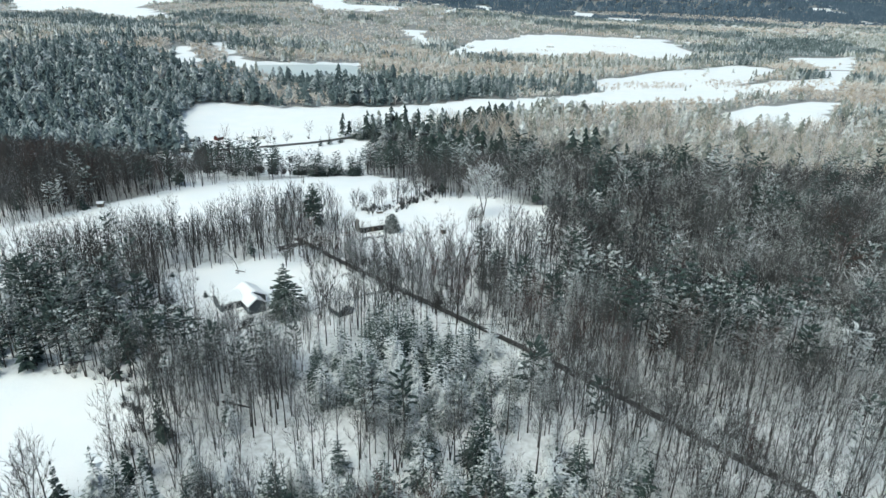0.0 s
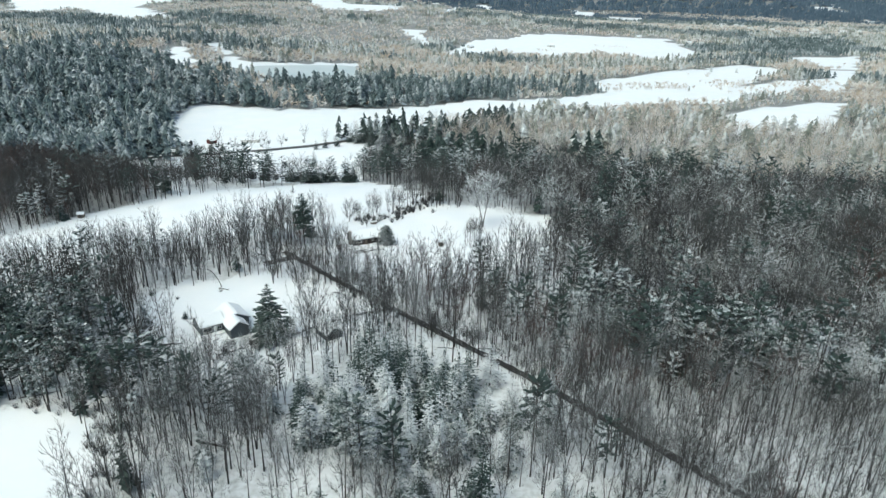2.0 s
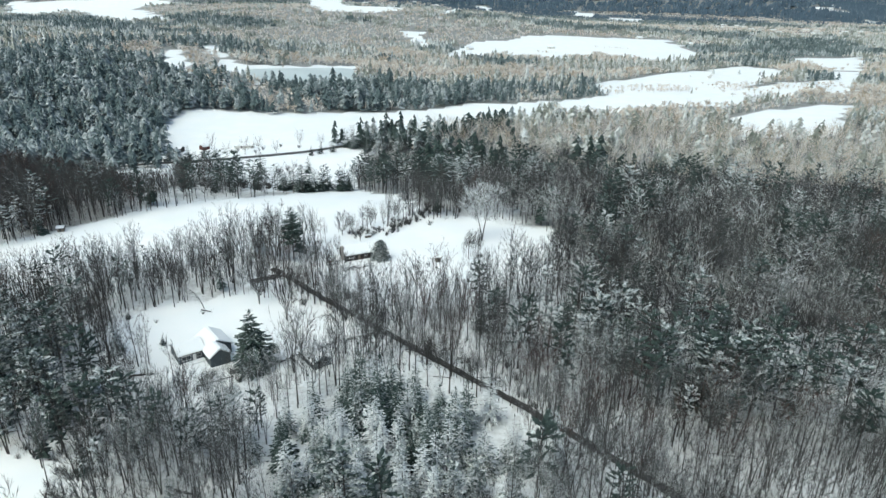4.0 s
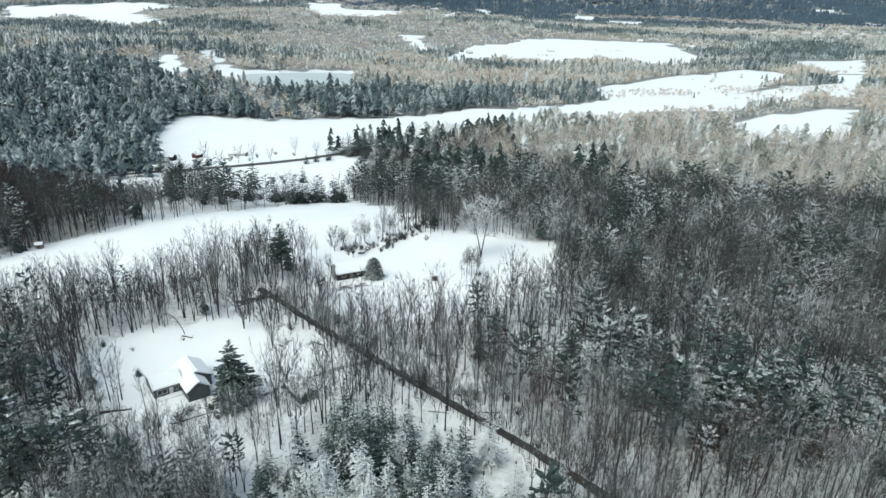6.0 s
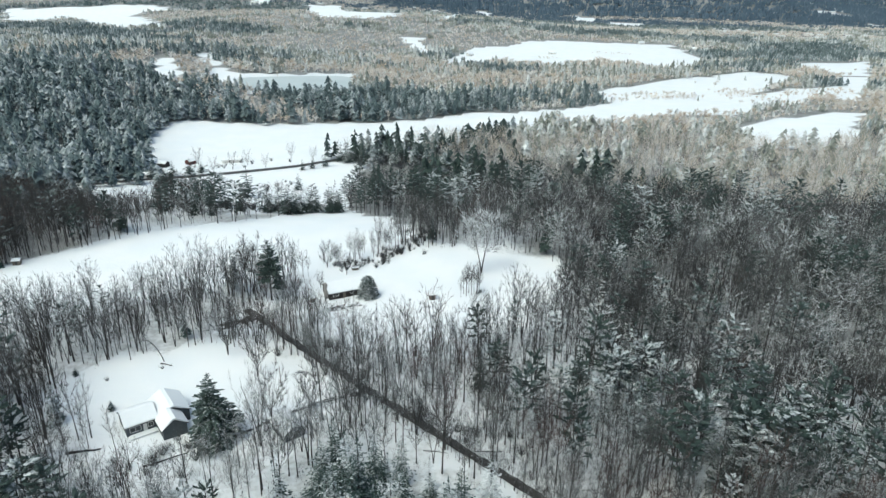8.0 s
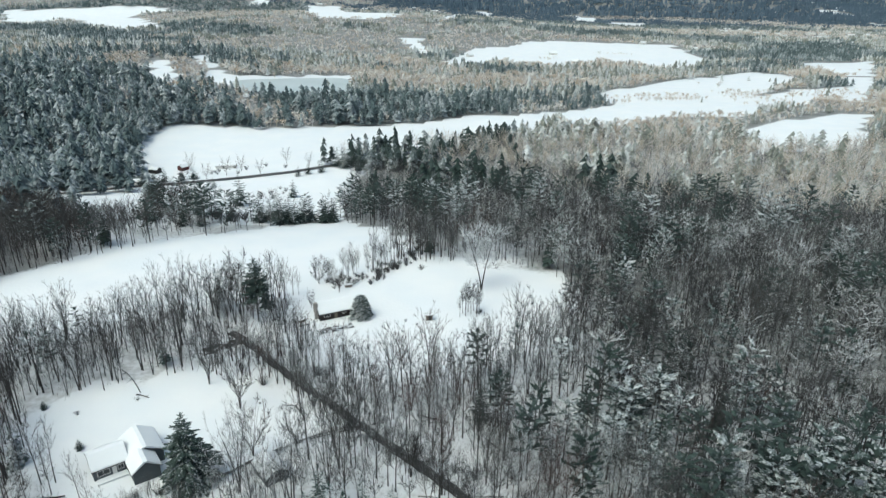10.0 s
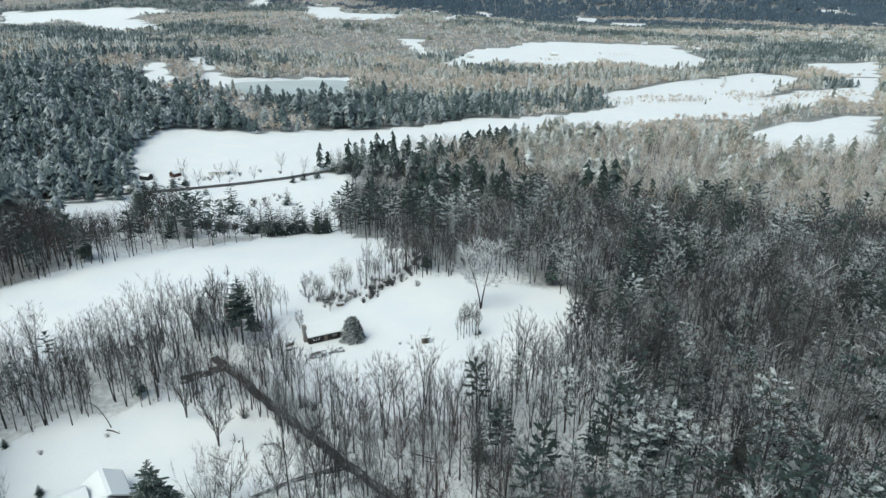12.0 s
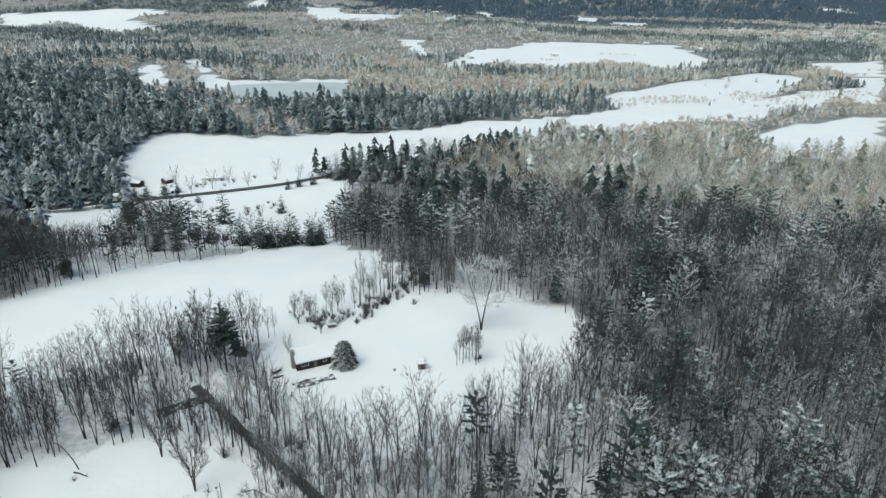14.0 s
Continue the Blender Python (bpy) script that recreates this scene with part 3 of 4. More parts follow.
    p = p + 1.0 * blob(x, y, -104, 160, 32, 22)
    p = p + 0.6 * blob(x, y, 66, 165, 14, 10) + 0.8 * blob(x, y, 40, 190, 12, 12) + 0.4 * blob(x, y, 20, 185, 7, 7)
    p = p + east_wood(x, y) * (0.05 + 0.45 * (wobble(x + 40, y, 13) > 0.25))
    p = p + 0.55 * blob(x, y, -78, 372, 34, 12) + 0.6 * blob(x, y, -20, 385, 40, 22)
    p = p * (1 - blob(x, y, -58, 172, 30, 20)) * (1 - blob(x, y, -50, 235, 45, 22)) * (1 - 0.8 * blob(x, y, 0, 225, 45, 25))
    p = p + 0.30 * blob(x, y, -75, 150, 40, 24) * (wobble(x, y + 50, 12) > 0.2)
    return np.clip(p, 0, 0.95)


# height, head radius, where the head begins, leaders
FORMS = ((17, 0.15, 0.42, 1), (18, 0.13, 0.48, 1), (15, 0.17, 0.38, 1), (19, 0.18, 0.46, 2), (13, 0.14, 0.40, 1), (16, 0.20, 0.36, 2))
BARE_NEAR = [bare_tree(20 + i, h, 15, 5, 7, 0.019, 5, w, lo, fk, 0.95, 1.6) for i, (h, w, lo, fk) in enumerate(FORMS)]
BARE_MID = [bare_tree(40 + i, h, 13, 4, 4, 0.034, 4, w, lo, fk, 0.95, 1.5) for i, (h, w, lo, fk) in enumerate(FORMS)]
BARE_EAST = [bare_tree(70 + i, h, 17, 4, 3, 0.055, 4, w, lo, fk, 1.0, 0.9, fl) for i, (h, w, lo, fk, fl) in enumerate(((16, 0.24, 0.36, 2, 0.1), (18, 0.20, 0.40, 1, 0.3), (14, 0.26, 0.32, 2, 0.4), (17, 0.22, 0.42, 1, 0.6), (15, 0.18, 0.40, 1, 0.0)))]
BARE_SLOPE = [bare_tree(60 + i, h, 13, 2, 0, 0.12, 3, w, 0.36, 1, 1.2) for i, (h, w) in enumerate(((15, 0.24), (13, 0.27), (16, 0.21)))]
SPRUCE_NEAR = [spruce(80 + i, h, 15, 9, 4, w, b, 0.5, 0.22) for i, (h, w, b) in enumerate(((13, 0.25, 0.04), (12, 0.28, 0.05), (15, 0.21, 0.08)))]
PINE_NEAR = [pine(90 + i, h, 30, 11, w, b) for i, (h, w, b) in enumerate(((18, 0.24, 0.36), (16, 0.27, 0.40), (20, 0.21, 0.34)))]
SPRUCE_MID = [spruce(100 + i, h, 11, 7, 1, w, b, 0.45, 0.25, 4) for i, (h, w, b) in enumerate(((13, 0.25, 0.06), (15, 0.21, 0.12)))]
PINE_MID = [pine(110 + i, h, 22, 6, w, b, 4, 1.3) for i, (h, w, b) in enumerate(((18, 0.25, 0.36), (16, 0.28, 0.40), (17, 0.23, 0.30)))]
SLOPE_CONIFER = [skirted(135 + i, h, w, 7, 7, tp, b) for i, (h, w, tp, b) in enumerate(((15, 0.23, 0.7, 0.12), (13, 0.28, 0.6, 0.10), (16, 0.21, 0.8, 0.15), (14, 0.30, 0.5, 0.2), (12, 0.25, 0.6, 0.1)))]
CONIFER_FAR = [skirted(130 + i, h, w, 4, 5, tp, 0.1) for i, (h, w, tp) in enumerate(((12, 0.28, 0.6), (13, 0.25, 0.75), (10, 0.34, 0.5)))]
BARE_FAR = [far_bare(133, 11, 0.46, 13, 0.42), far_bare(134, 9, 0.52, 13, 0.42)]
STAND_FAR = [stand(140, 6, 13, 0.32, False), stand(141, 6, 13, 0.38, False)]
STAND_BARE = [stand(142, 5, 12, 0.42, True), stand(143, 5, 12, 0.42, True)]


def split_tree(kind, arrays, slot_trunk, slot_crown, label, category, group):
    """One tree as an Empty with its trunk and its crown."""
    v, t, m = arrays
    ob = new(kind)
    for role, name, mat in ((0, "trunk", slot_trunk), (1, "crown", slot_crown)):
        tri = t[m == role]
        used, index = np.unique(tri, return_inverse=True)
        child = new(name, mesh_of(name, v[used], index.reshape(-1, 3), np.zeros(len(tri)), [mat]))
        child.parent = ob
    return tagged(ob, label, category, group)


def stamp(name, batches, label, category, smooth=False):
    """Many trees as one object. Batches: template, crown slot, x, y, scale."""
    rng = np.random.default_rng(7)
    vs, ts, ms, hues, n = [], [], [], [], 0
    for (v, t, m), slot, x, y, size in batches:
        k = len(x)
        if not k:
            continue
        a = rng.uniform(0, 2 * np.pi, k)
        c, s = np.cos(a)[:, None], np.sin(a)[:, None]
        wide = (size * rng.uniform(0.8, 1.15, k))[:, None]
        px = wide * (c * v[None, :, 0] - s * v[None, :, 1]) + x[:, None]
        py = wide * (s * v[None, :, 0] + c * v[None, :, 1]) + y[:, None]
        pz = size[:, None] * v[None, :, 2] + height(x, y)[:, None]
        vs.append(np.stack([px, py, pz], -1).reshape(-1, 3))
        ts.append((t[None] + (n + len(v) * np.arange(k))[:, None, None]).reshape(-1, 3))
        slots = np.where(m == 0, 0, 1)[None] * slot[:, None]
        ms.append(slots.ravel())
        hues.append(np.repeat(rng.uniform(0, 1, k), len(v)))
        n += k * len(v)
    ob = new(name, mesh_of(name, np.concatenate(vs), np.concatenate(ts), np.concatenate(ms), WOOD_SLOTS, smooth))
    layer = ob.data.attributes.new("tree", "FLOAT", "POINT")
    layer.data.foreach_set("value", np.concatenate(hues).astype(np.float32))
    return tagged(ob, label, category, kind="stuff")


def deal(templates, x, y, size, slot):
    """Shares trees out over the templates."""
    pick = rng0.integers(0, len(templates), len(x))
    return [(templates[i], slot[pick == i], x[pick == i], y[pick == i], size[pick == i]) for i in range(len(templates))]


def place(ob, x, y, size, turn, wide=1.0):
    m = Matrix.LocRotScale((x, y, ground_z(x, y)), Euler((0, 0, turn)), (size * wide, size * wide, size))
    return copy_thing(ob, m)


def hide_template(ob):
    for o in (*ob.children_recursive, ob):
        bpy.data.objects.remove(o)


# near woods
x, y = scatter(-215, 190, 76, 315, 3.7)
strip_x, strip_y = scatter(-118, -46, 204, 232, 6.0)
side_x, side_y = scatter(46, 135, 130, 215, 9.0)
front_x, front_y = scatter(-104, -38, 124, 153, 4.6)
x, y = np.concatenate([x, strip_x, side_x, front_x]), np.concatenate([y, strip_y, side_y, front_y])
rank = np.hypot(x - 5, (y - 150) * 0.9) + rng0.uniform(0, 25, len(x))
old = east_wood(x, y)
thin = rng0.uniform(0, 1, len(x)) > 0.36 * old + 0.1 * (x < 45) * (y < 200) + 0.15 * blob(x, y, -5, 94, 70, 7) + 0.5 * (wobble(x, y, 9) > 0.55) * (x < 45)
x, y, rank, old = x[thin], y[thin], rank[thin], old[thin]
con = (rng0.uniform(0, 1, len(x)) < conifer_share(x, y)) & (np.hypot(x + 55, y - 173) > 26)
keep = (con & (from_line(ROAD, x, y) > 9)) | (~con & (blob(x, y, -8, 140, 26, 24) < 0.28))
x, y, rank, con, old = x[keep], y[keep], rank[keep], con[keep], old[keep]
spr = con & ((blob(x, y, -8, 146, 26, 22) + blob(x, y, 0, 96, 70, 14) > 0.3) | (rng0.uniform(0, 1, len(x)) < 0.35))
size = rng0.uniform(0.62, 1.22, len(x)) * (1 + 0.12 * wobble(x, y, 35))
size = np.where(con, size * 0.95, size) * (1 - 0.42 * blob(x, y, -62, 162, 20, 10)) * (1 - 0.28 * blob(x, y, -100, 226, 75, 24))
size = size * (1 - 0.30 * (blob(x, y, -8, 100, 60, 8) > 0.5))

TWIGS = ["twig_grey", "twig_brown", "twig_red", "twig_white"]
TREE_LABELS = {"twig_grey": "tall bare grey deciduous tree rising from snow", "twig_brown": "bare brown-twigged deciduous tree rising from snow",
               "twig_red": "bare reddish-twigged young tree in the snow", "twig_white": "bare deciduous tree with snow lying along its branches"}


def twig_slot(x, y):
    """Which twigs: 1 grey, 2 brown, 3 reddish, 4 white with snow."""
    w = wobble(x + 90, y, 21) + 0.6 * rng0.normal(0, 1, len(x))
    open_wood = np.where(w > 0.75 - 0.75 * sm(195, 165, y), 4, np.where(w > 0.20, 2, np.where(w < -1.15, 3, 1)))
    v = 0.8 * wobble(x + 15, y + 25, 9) + 0.5 * rng0.normal(0, 1, len(x))
    old_wood = np.where(v > 0.36, 4, np.where(v > 0.10, 1, np.where(v < -1.05, 3, 12)))
    old_wood = np.where((old_wood == 12) & (x > 88) & (rng0.uniform(0, 1, len(x)) < 0.75), 1, old_wood)
    west = (x < -62) & (y < 205)
    dark = np.where(open_wood == 4, 4, 2)
    return np.where(east_wood(x, y) > rng0.uniform(0.2, 0.8, len(x)), old_wood, np.where(west, dark, open_wood))


slots = twig_slot(x, y)
slots = np.where((slots == 4) & (x < -46) & (y > 202), 1, slots)
slots = np.where((from_line(ROAD, x, y) < 7) & (rng0.uniform(0, 1, len(x)) < 0.65), 4, slots)

bare_ids = np.where(~con & (old < 0.5))[0]
near_bare = bare_ids[np.argsort(rank[bare_ids])[:250]]
con_ids = np.where(con)[0]
near_con = con_ids[np.argsort(rank[con_ids])[:170]]
bare_kinds = {}
for i, arrays in enumerate(BARE_NEAR):
    for k, mat in enumerate(TWIGS):
        bare_kinds[i, k + 1] = split_tree("bare_tree", arrays, "bark", mat, TREE_LABELS[mat], "tree", "bare trees of the wood")
spruce_kinds = [split_tree("spruce_tree", a, "bark", mat, "snow-laden spruce with drooping boughs in the wood", "tree", "conifers of the wood") for a in SPRUCE_NEAR for mat in ("needle_snow", "needle_dark")]
pine_kinds = [split_tree("pine_tree", a, "bark", mat, "tall pine with a bare trunk and snow-dusted crown", "tree", "conifers of the wood") for a in PINE_NEAR for mat in ("needle_frost", "needle_dark")]

for i in near_bare:
    place(bare_kinds[int(rng0.integers(0, len(BARE_NEAR))), int(slots[i]) if slots[i] < 5 else 2], x[i], y[i], size[i], rng0.uniform(0, 6.28))
for i in near_con:
    kinds = spruce_kinds if spr[i] else pine_kinds
    place(kinds[2 * int(rng0.integers(0, 3)) + int(rng0.uniform(0, 1) > (0.85 if spr[i] else 0.75))], x[i], y[i], size[i], rng0.uniform(0, 6.28), rng0.uniform(0.85, 1.15))

rest = np.ones(len(x), bool)
rest[near_bare] = rest[near_con] = False
b = rest & ~con
c = b & ((old > 0.5) | ((x > 95) & (y + 0.3 * x > 190)))
b = b & ~c
stamp("bare_woodland", deal(BARE_MID, x[b], y[b], size[b], slots[b]), "leafless grey-brown deciduous woodland standing in snow", "woodland")
stamp("bare_woodland", deal(BARE_EAST, x[c], y[c], size[c], slots[c]), "close old wood of round-headed leafless trees dusted with snow", "woodland")
needle = np.where(rng0.uniform(0, 1, len(x)) < 0.75 - 0.40 * old, 6, 5)
a, p = rest & spr, rest & con & ~spr
stamp("conifer_woodland", deal(SPRUCE_MID, x[a], y[a], size[a], needle[a]) + deal(PINE_MID, x[p], y[p], size[p], np.where(rng0.uniform(0, 1, p.sum()) < 0.7, 11, 5)), "dark green snow-dusted conifers among bare trees", "woodland")

# woods behind the start of the flight
gx, gy = np.meshgrid(np.arange(-140, 150, 6.5), np.arange(-70, 74, 6.5))
x = (gx + rng0.uniform(-3, 3, gx.shape)).ravel()
y = (gy + rng0.uniform(-3, 3, gy.shape)).ravel()
keep = wooded(x, y)
x, y = x[keep], y[keep]
stamp("bare_woodland", deal(BARE_SLOPE, x, y, rng0.uniform(0.7, 1.2, len(x)), twig_slot(x, y)), "open leafless woodland on snow behind the clearing", "woodland")


# undergrowth and saplings between the near trees
def sapling(seed, h, stems):
    rng = np.random.default_rng(seed)
    s = Soup()
    b = rng.normal(0, 0.9, (stems, 3)) * (1, 1, 0)
    d = frame_dirs(rng, stems, 62, 88)
    tip = b + d * (h * rng.uniform(0.5, 1.0, stems))[:, None]
    s.spikes(b - (0, 0, 0.1), tip, 0.032, 1)
    for _ in range(2):
        w = rng.uniform(0.3, 0.9, stems)[:, None]
        q = b + (tip - b) * w
        s.spikes(q, q + unit(0.6 * d + frame_dirs(rng, stems, 0, 60)) * (h * rng.uniform(0.15, 0.35, stems))[:, None], 0.026, 1)
    return s.arrays()


SAPLINGS = [sapling(150 + i, 5.0, 6) for i in range(4)]
x, y = scatter(-150, 175, 80, 300, 3.4)
dense = (np.hypot(x + 58, y - 172) > 18) & (blob(x, y, -8, 144, 22, 18) < 0.5) & (rng0.uniform(0, 1, len(x)) < 0.22 + 0.35 * (wobble(x + 30, y, 15) > 0.1) + 0.25 * sm(10, 60, x))
x, y = x[dense], y[dense]
stamp("undergrowth", deal(SAPLINGS, x, y, rng0.uniform(0.4, 1.2, len(x)), twig_slot(x, y)), "thin leafless saplings and brush in the snowy wood", "undergrowth")

# woods down to the valley floor
x, y = scatter(-420, 480, 315, 660, 6.0)
v = wobble(x + 15, y + 25, 17) + 0.5 * rng0.normal(0, 1, len(x))
hill_pines = (x < -165) & (y > 395 + 0.25 * (x + 165) + 18 * wobble(x, y, 22))
share = conifer_share(x, y) * (x < 0) + 0.6 * blob(x, y, -122, 362, 24, 24) + (x > -10) * (0.06 + 0.34 * (wobble(x + 40, y, 21) > 0.45)) + 1.3 * blob(x, y, -55, 556, 34, 30) + 1.0 * blob(x, y, 60, 640, 80, 22) + 0.6 * blob(x, y, 260, 640, 60, 20)
con = (rng0.uniform(0, 1, len(x)) < np.clip(np.where(hill_pines, 0.93, share), 0, 0.95)) | (blob(x, y, -20, 385, 34, 16) > rng0.uniform(0.3, 1.0, len(x)))
size = rng0.uniform(0.6, 1.2, len(x)) * (1 + 0.22 * wobble(x, y, 19) * con) * (1 + 0.22 * con) * (1 - 0.45 * blob(x, y, -175, 352, 38, 24)) * (1 - 0.35 * blob(x, y, -126, 364, 26, 28))
# sunlit part of the slope painted by giving trees the pale tan twigs
sunlit_tan = rng0.uniform(0, 1, len(x)) < 0.94 * sm(480, 610, y + 0.55 * x) * (x > -80)
slots = np.where(sunlit_tan, 8, np.where(v > 0.75, 4, np.where(v > 0.25, 1, 12)))
slots = np.where((x < -110) & (rng0.uniform(0, 1, len(x)) < 0.85), 2, slots)
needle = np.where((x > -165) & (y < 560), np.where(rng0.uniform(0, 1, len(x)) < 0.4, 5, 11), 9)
# conifers in the sunlit stretch get the needles with light in their colour
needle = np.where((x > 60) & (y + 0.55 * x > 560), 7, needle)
needle = np.where((x > -100) & (x < 60) & (y > 520), 11, needle)
front = con & (y < 470) & (x > -165)
stamp("bare_woodland", deal(BARE_SLOPE, x[~con], y[~con], size[~con], slots[~con]), "brown-grey leafless woodland on the slope to the valley", "woodland")
con = con & ~front
stamp("conifer_woodland", deal(PINE_MID, x[front], y[front], size[front] * 0.9, needle[front]) + deal(SLOPE_CONIFER, x[con], y[con], size[con], needle[con]), "dark pines standing along the valley slope", "woodland")

x, y = scatter(-260, -108, 262, 430, 4.6)
fade = x + 8 * rng0.normal(0, 1, len(x)) < -148
x, y = x[fade], y[fade]
size = rng0.uniform(0.7, 1.15, len(x)) * (1 - 0.5 * blob(x, y, -175, 352, 38, 24))
stamp("bare_woodland", deal(BARE_SLOPE, x, y, size, np.where(rng0.uniform(0, 1, len(x)) < 0.85, 2, 3)), "dense dark brown leafless wood at the end of the field", "woodland")

x, y = scatter(-260, -120, 240, 420, 4.4)
keep = x + 8 * rng0.normal(0, 1, len(x)) < -140
x, y = x[keep], y[keep]
stamp("undergrowth", deal(SAPLINGS, x, y, rng0.uniform(0.7, 1.5, len(x)), np.where(rng0.uniform(0, 1, len(x)) < 0.6, 2, 1)), "grey-brown saplings and brush under the valley wood", "undergrowth")

# the far side of the valley
x, y = scatter(-1150, 1150, 640, 1450, 7.0)
patchy = wobble(x, y + 0.3 * x, 75) + 0.45 * wobble(x, y, 31)
share = 0.38 + 1.1 * patchy
share = share + 0.9 * (x < 0.06 * y - 10) * (y + 35 * wobble(x, y, 40) < 860) + 0.7 * blob(x, y, -50, 850, 110, 70)
share = share - 0.9 * blob(x, y, -450, 930, 130, 60) - 0.8 * blob(x, y, -170, 1000, 160, 40) - 0.8 * blob(x, y, 110, 850, 50, 40) - 0.4 * blob(x, y, 150, 1150, 130, 120) + 0.7 * blob(x, y, 330, 1190, 170, 60) + 0.9 * blob(x, y, 380, 840, 130, 50) + 0.9 * blob(x, y, -600, 1350, 300, 120)
con = rng0.uniform(0, 1, len(x)) < np.clip(share, 0.04, 0.96)
size = np.exp(rng0.normal(-0.15, 0.25, len(x))) * (1 + 0.25 * wobble(x, y, 22)) * (1 - 0.5 * blob(x, y, -230, 838, 120, 28)) * (1 - 0.35 * blob(x, y, 300, 810, 200, 90))
# beyond the near bank, outside dense patches, the painted-lit needles take over
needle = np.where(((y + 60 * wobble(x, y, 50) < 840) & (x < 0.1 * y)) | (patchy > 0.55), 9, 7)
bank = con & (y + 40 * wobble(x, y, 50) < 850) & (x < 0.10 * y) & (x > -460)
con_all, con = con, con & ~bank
stamp("bare_woodland", deal(BARE_FAR, x[~con_all], y[~con_all], size[~con_all], np.full((~con_all).sum(), 8)), "far leafless woodland, pale brown with painted sunlight", "woodland")
stamp("conifer_woodland", deal(SLOPE_CONIFER, x[bank], y[bank], size[bank] * 1.1, needle[bank]) + deal(CONIFER_FAR, x[con], y[con], size[con], needle[con]), "far conifer forest dusted with snow, coloured blue-green for haze", "woodland")

# brush along the river and in the far fields
def brush_line(line, count, spread):
    line = np.array(line, float)
    u = rng0.uniform(0, len(line) - 1.001, count)
    i = u.astype(int)
    p = line[i] + (line[i + 1] - line[i]) * (u - i)[:, None] + rng0.normal(0, spread, (count, 2))
    return p[:, 0], p[:, 1]


# the brush too has sunlight in its tan colour
for line, count, spread in (([(74, 771), (126, 810), (206, 863), (259, 891), (318, 904)], 110, 5), ([(148, 867), (207, 899), (268, 921), (315, 935)], 70, 5), ([(363, 949), (400, 985), (394, 931), (377, 932)], 70, 12),
                            ([(326, 1613), (401, 1615)], 16, 8), ([(182, 1502), (217, 1506)], 14, 10), ([(361, 849), (473, 955), (524, 983), (560, 960)], 90, 16)):
    x, y = brush_line(line, count, spread)
    stamp("river_brush", deal(BARE_FAR, x, y, rng0.uniform(0.3, 0.75, count), np.full(count, 8)), "leafless brush along the snowy river fields, coloured as sunlit", "brush")

# distant forest
x, y = scatter(-2300, 2300, 1450, 3300, 22)
band = wobble(0.45 * x, y, 130) + 0.45 * wobble(x, y, 60)
share = 0.42 + 1.3 * band + 0.9 * blob(x, y, -900, 1850, 520, 210) + 1.0 * blob(x, y, 950, 1950, 260, 170) - 0.6 * blob(x, y, -350, 2050, 350, 200) + 0.5 * sm(2500, 2900, y)
con = rng0.uniform(0, 1, len(x)) < np.clip(share, 0.05, 0.97)
size = rng0.uniform(0.6, 1.15, len(x))
# stands this far off take the blue haze-tinted needles
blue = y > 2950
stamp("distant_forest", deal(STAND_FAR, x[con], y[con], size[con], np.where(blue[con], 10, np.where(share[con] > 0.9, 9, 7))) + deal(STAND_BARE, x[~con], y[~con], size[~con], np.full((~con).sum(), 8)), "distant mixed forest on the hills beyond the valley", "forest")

# the ridge's blue-grey is haze painted into the needles
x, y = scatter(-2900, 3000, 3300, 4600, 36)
stamp("ridge_forest", deal(STAND_FAR, x, y, rng0.uniform(1.5, 2.2, len(x)), np.full(len(x), 10)), "forest on the farthest ridges, blue-grey with painted haze", "forest")


# ---- single trees ----
def lone(kind, arrays, mat, x, y, size, wide, label):
    ob = split_tree(kind, arrays, "bark", mat, label, "tree", "")
    ob.matrix_basis = Matrix.LocRotScale((x, y, ground_z(x, y)), None, (size * wide, size * wide, size))
    return ob


lone("spruce_tree", spruce(300, 16, 16, 14, 7, 0.38, 0.03, 0.38, 0.20), "needle_dark", -48.6, 175.6, 1.03, 1.0, "broad dark spruce with snow on its boughs beside the grey house")
lone("pine_tree", spruce(301, 20.5, 15, 12, 6, 0.19, 0.42, 0.12, 0.2, 6, 0.34, 0.65), "needle_dark", -54.0, 245.8, 1.0, 1.0, "tall dark pine with a bare lower trunk at the field edge")
lone("cedar_tree", spruce(302, 6.0, 15, 15, 6, 0.34, 0.02, 0.05, 0.06, 5, 0.34, 0.42), "needle_dark", -23.2, 250.2, 1.25, 1.3, "dense rounded evergreen at the house corner")
lone("bare_tree", bare_tree(310, 23, 48, 7, 6, 0.05, 6, 0.28, 0.30, 2, 1.4, 0.5, 0.6), "twig_laden", 15, 272, 1.0, 1.0, "bare tree with snow-lined branches standing in the clearing")
SPREADING = bare_tree(311, 13, 24, 6, 6, 0.026, 6, 0.22, 0.24, 3, 0.8, 1.7)
VASE = bare_tree(315, 13, 30, 6, 7, 0.028, 6, 0.33, 0.24, 4, 0.9, 1.2)
for x1, y1, h1, mat in ((-46, 201, 1.45, "twig_brown"), (-57, 211, 1.35, "twig_grey"), (-61, 250, 1.5, "twig_brown"), (-67, 247, 1.25, "twig_grey"), (-56, 247, 1.1, "twig_red"), (-41, 274, 0.75, "twig_grey"), (-33, 268, 0.7, "twig_brown"),
                       (-40, 256, 0.5, "twig_grey"), (45, 266, 1.0, "twig_grey"), (-38, 184, 1.05, "twig_brown"), (-29, 186, 1.0, "twig_brown")):
    lone("bare_tree", VASE if x1 in (-61, -41, 45, -38) else SPREADING, mat, x1, y1, h1, 0.9, "bare many-stemmed tree standing clear in the snow")
VALLEY_BARE = bare_tree(314, 13, 18, 4, 3, 0.045, 5, 0.30, 0.26, 2)
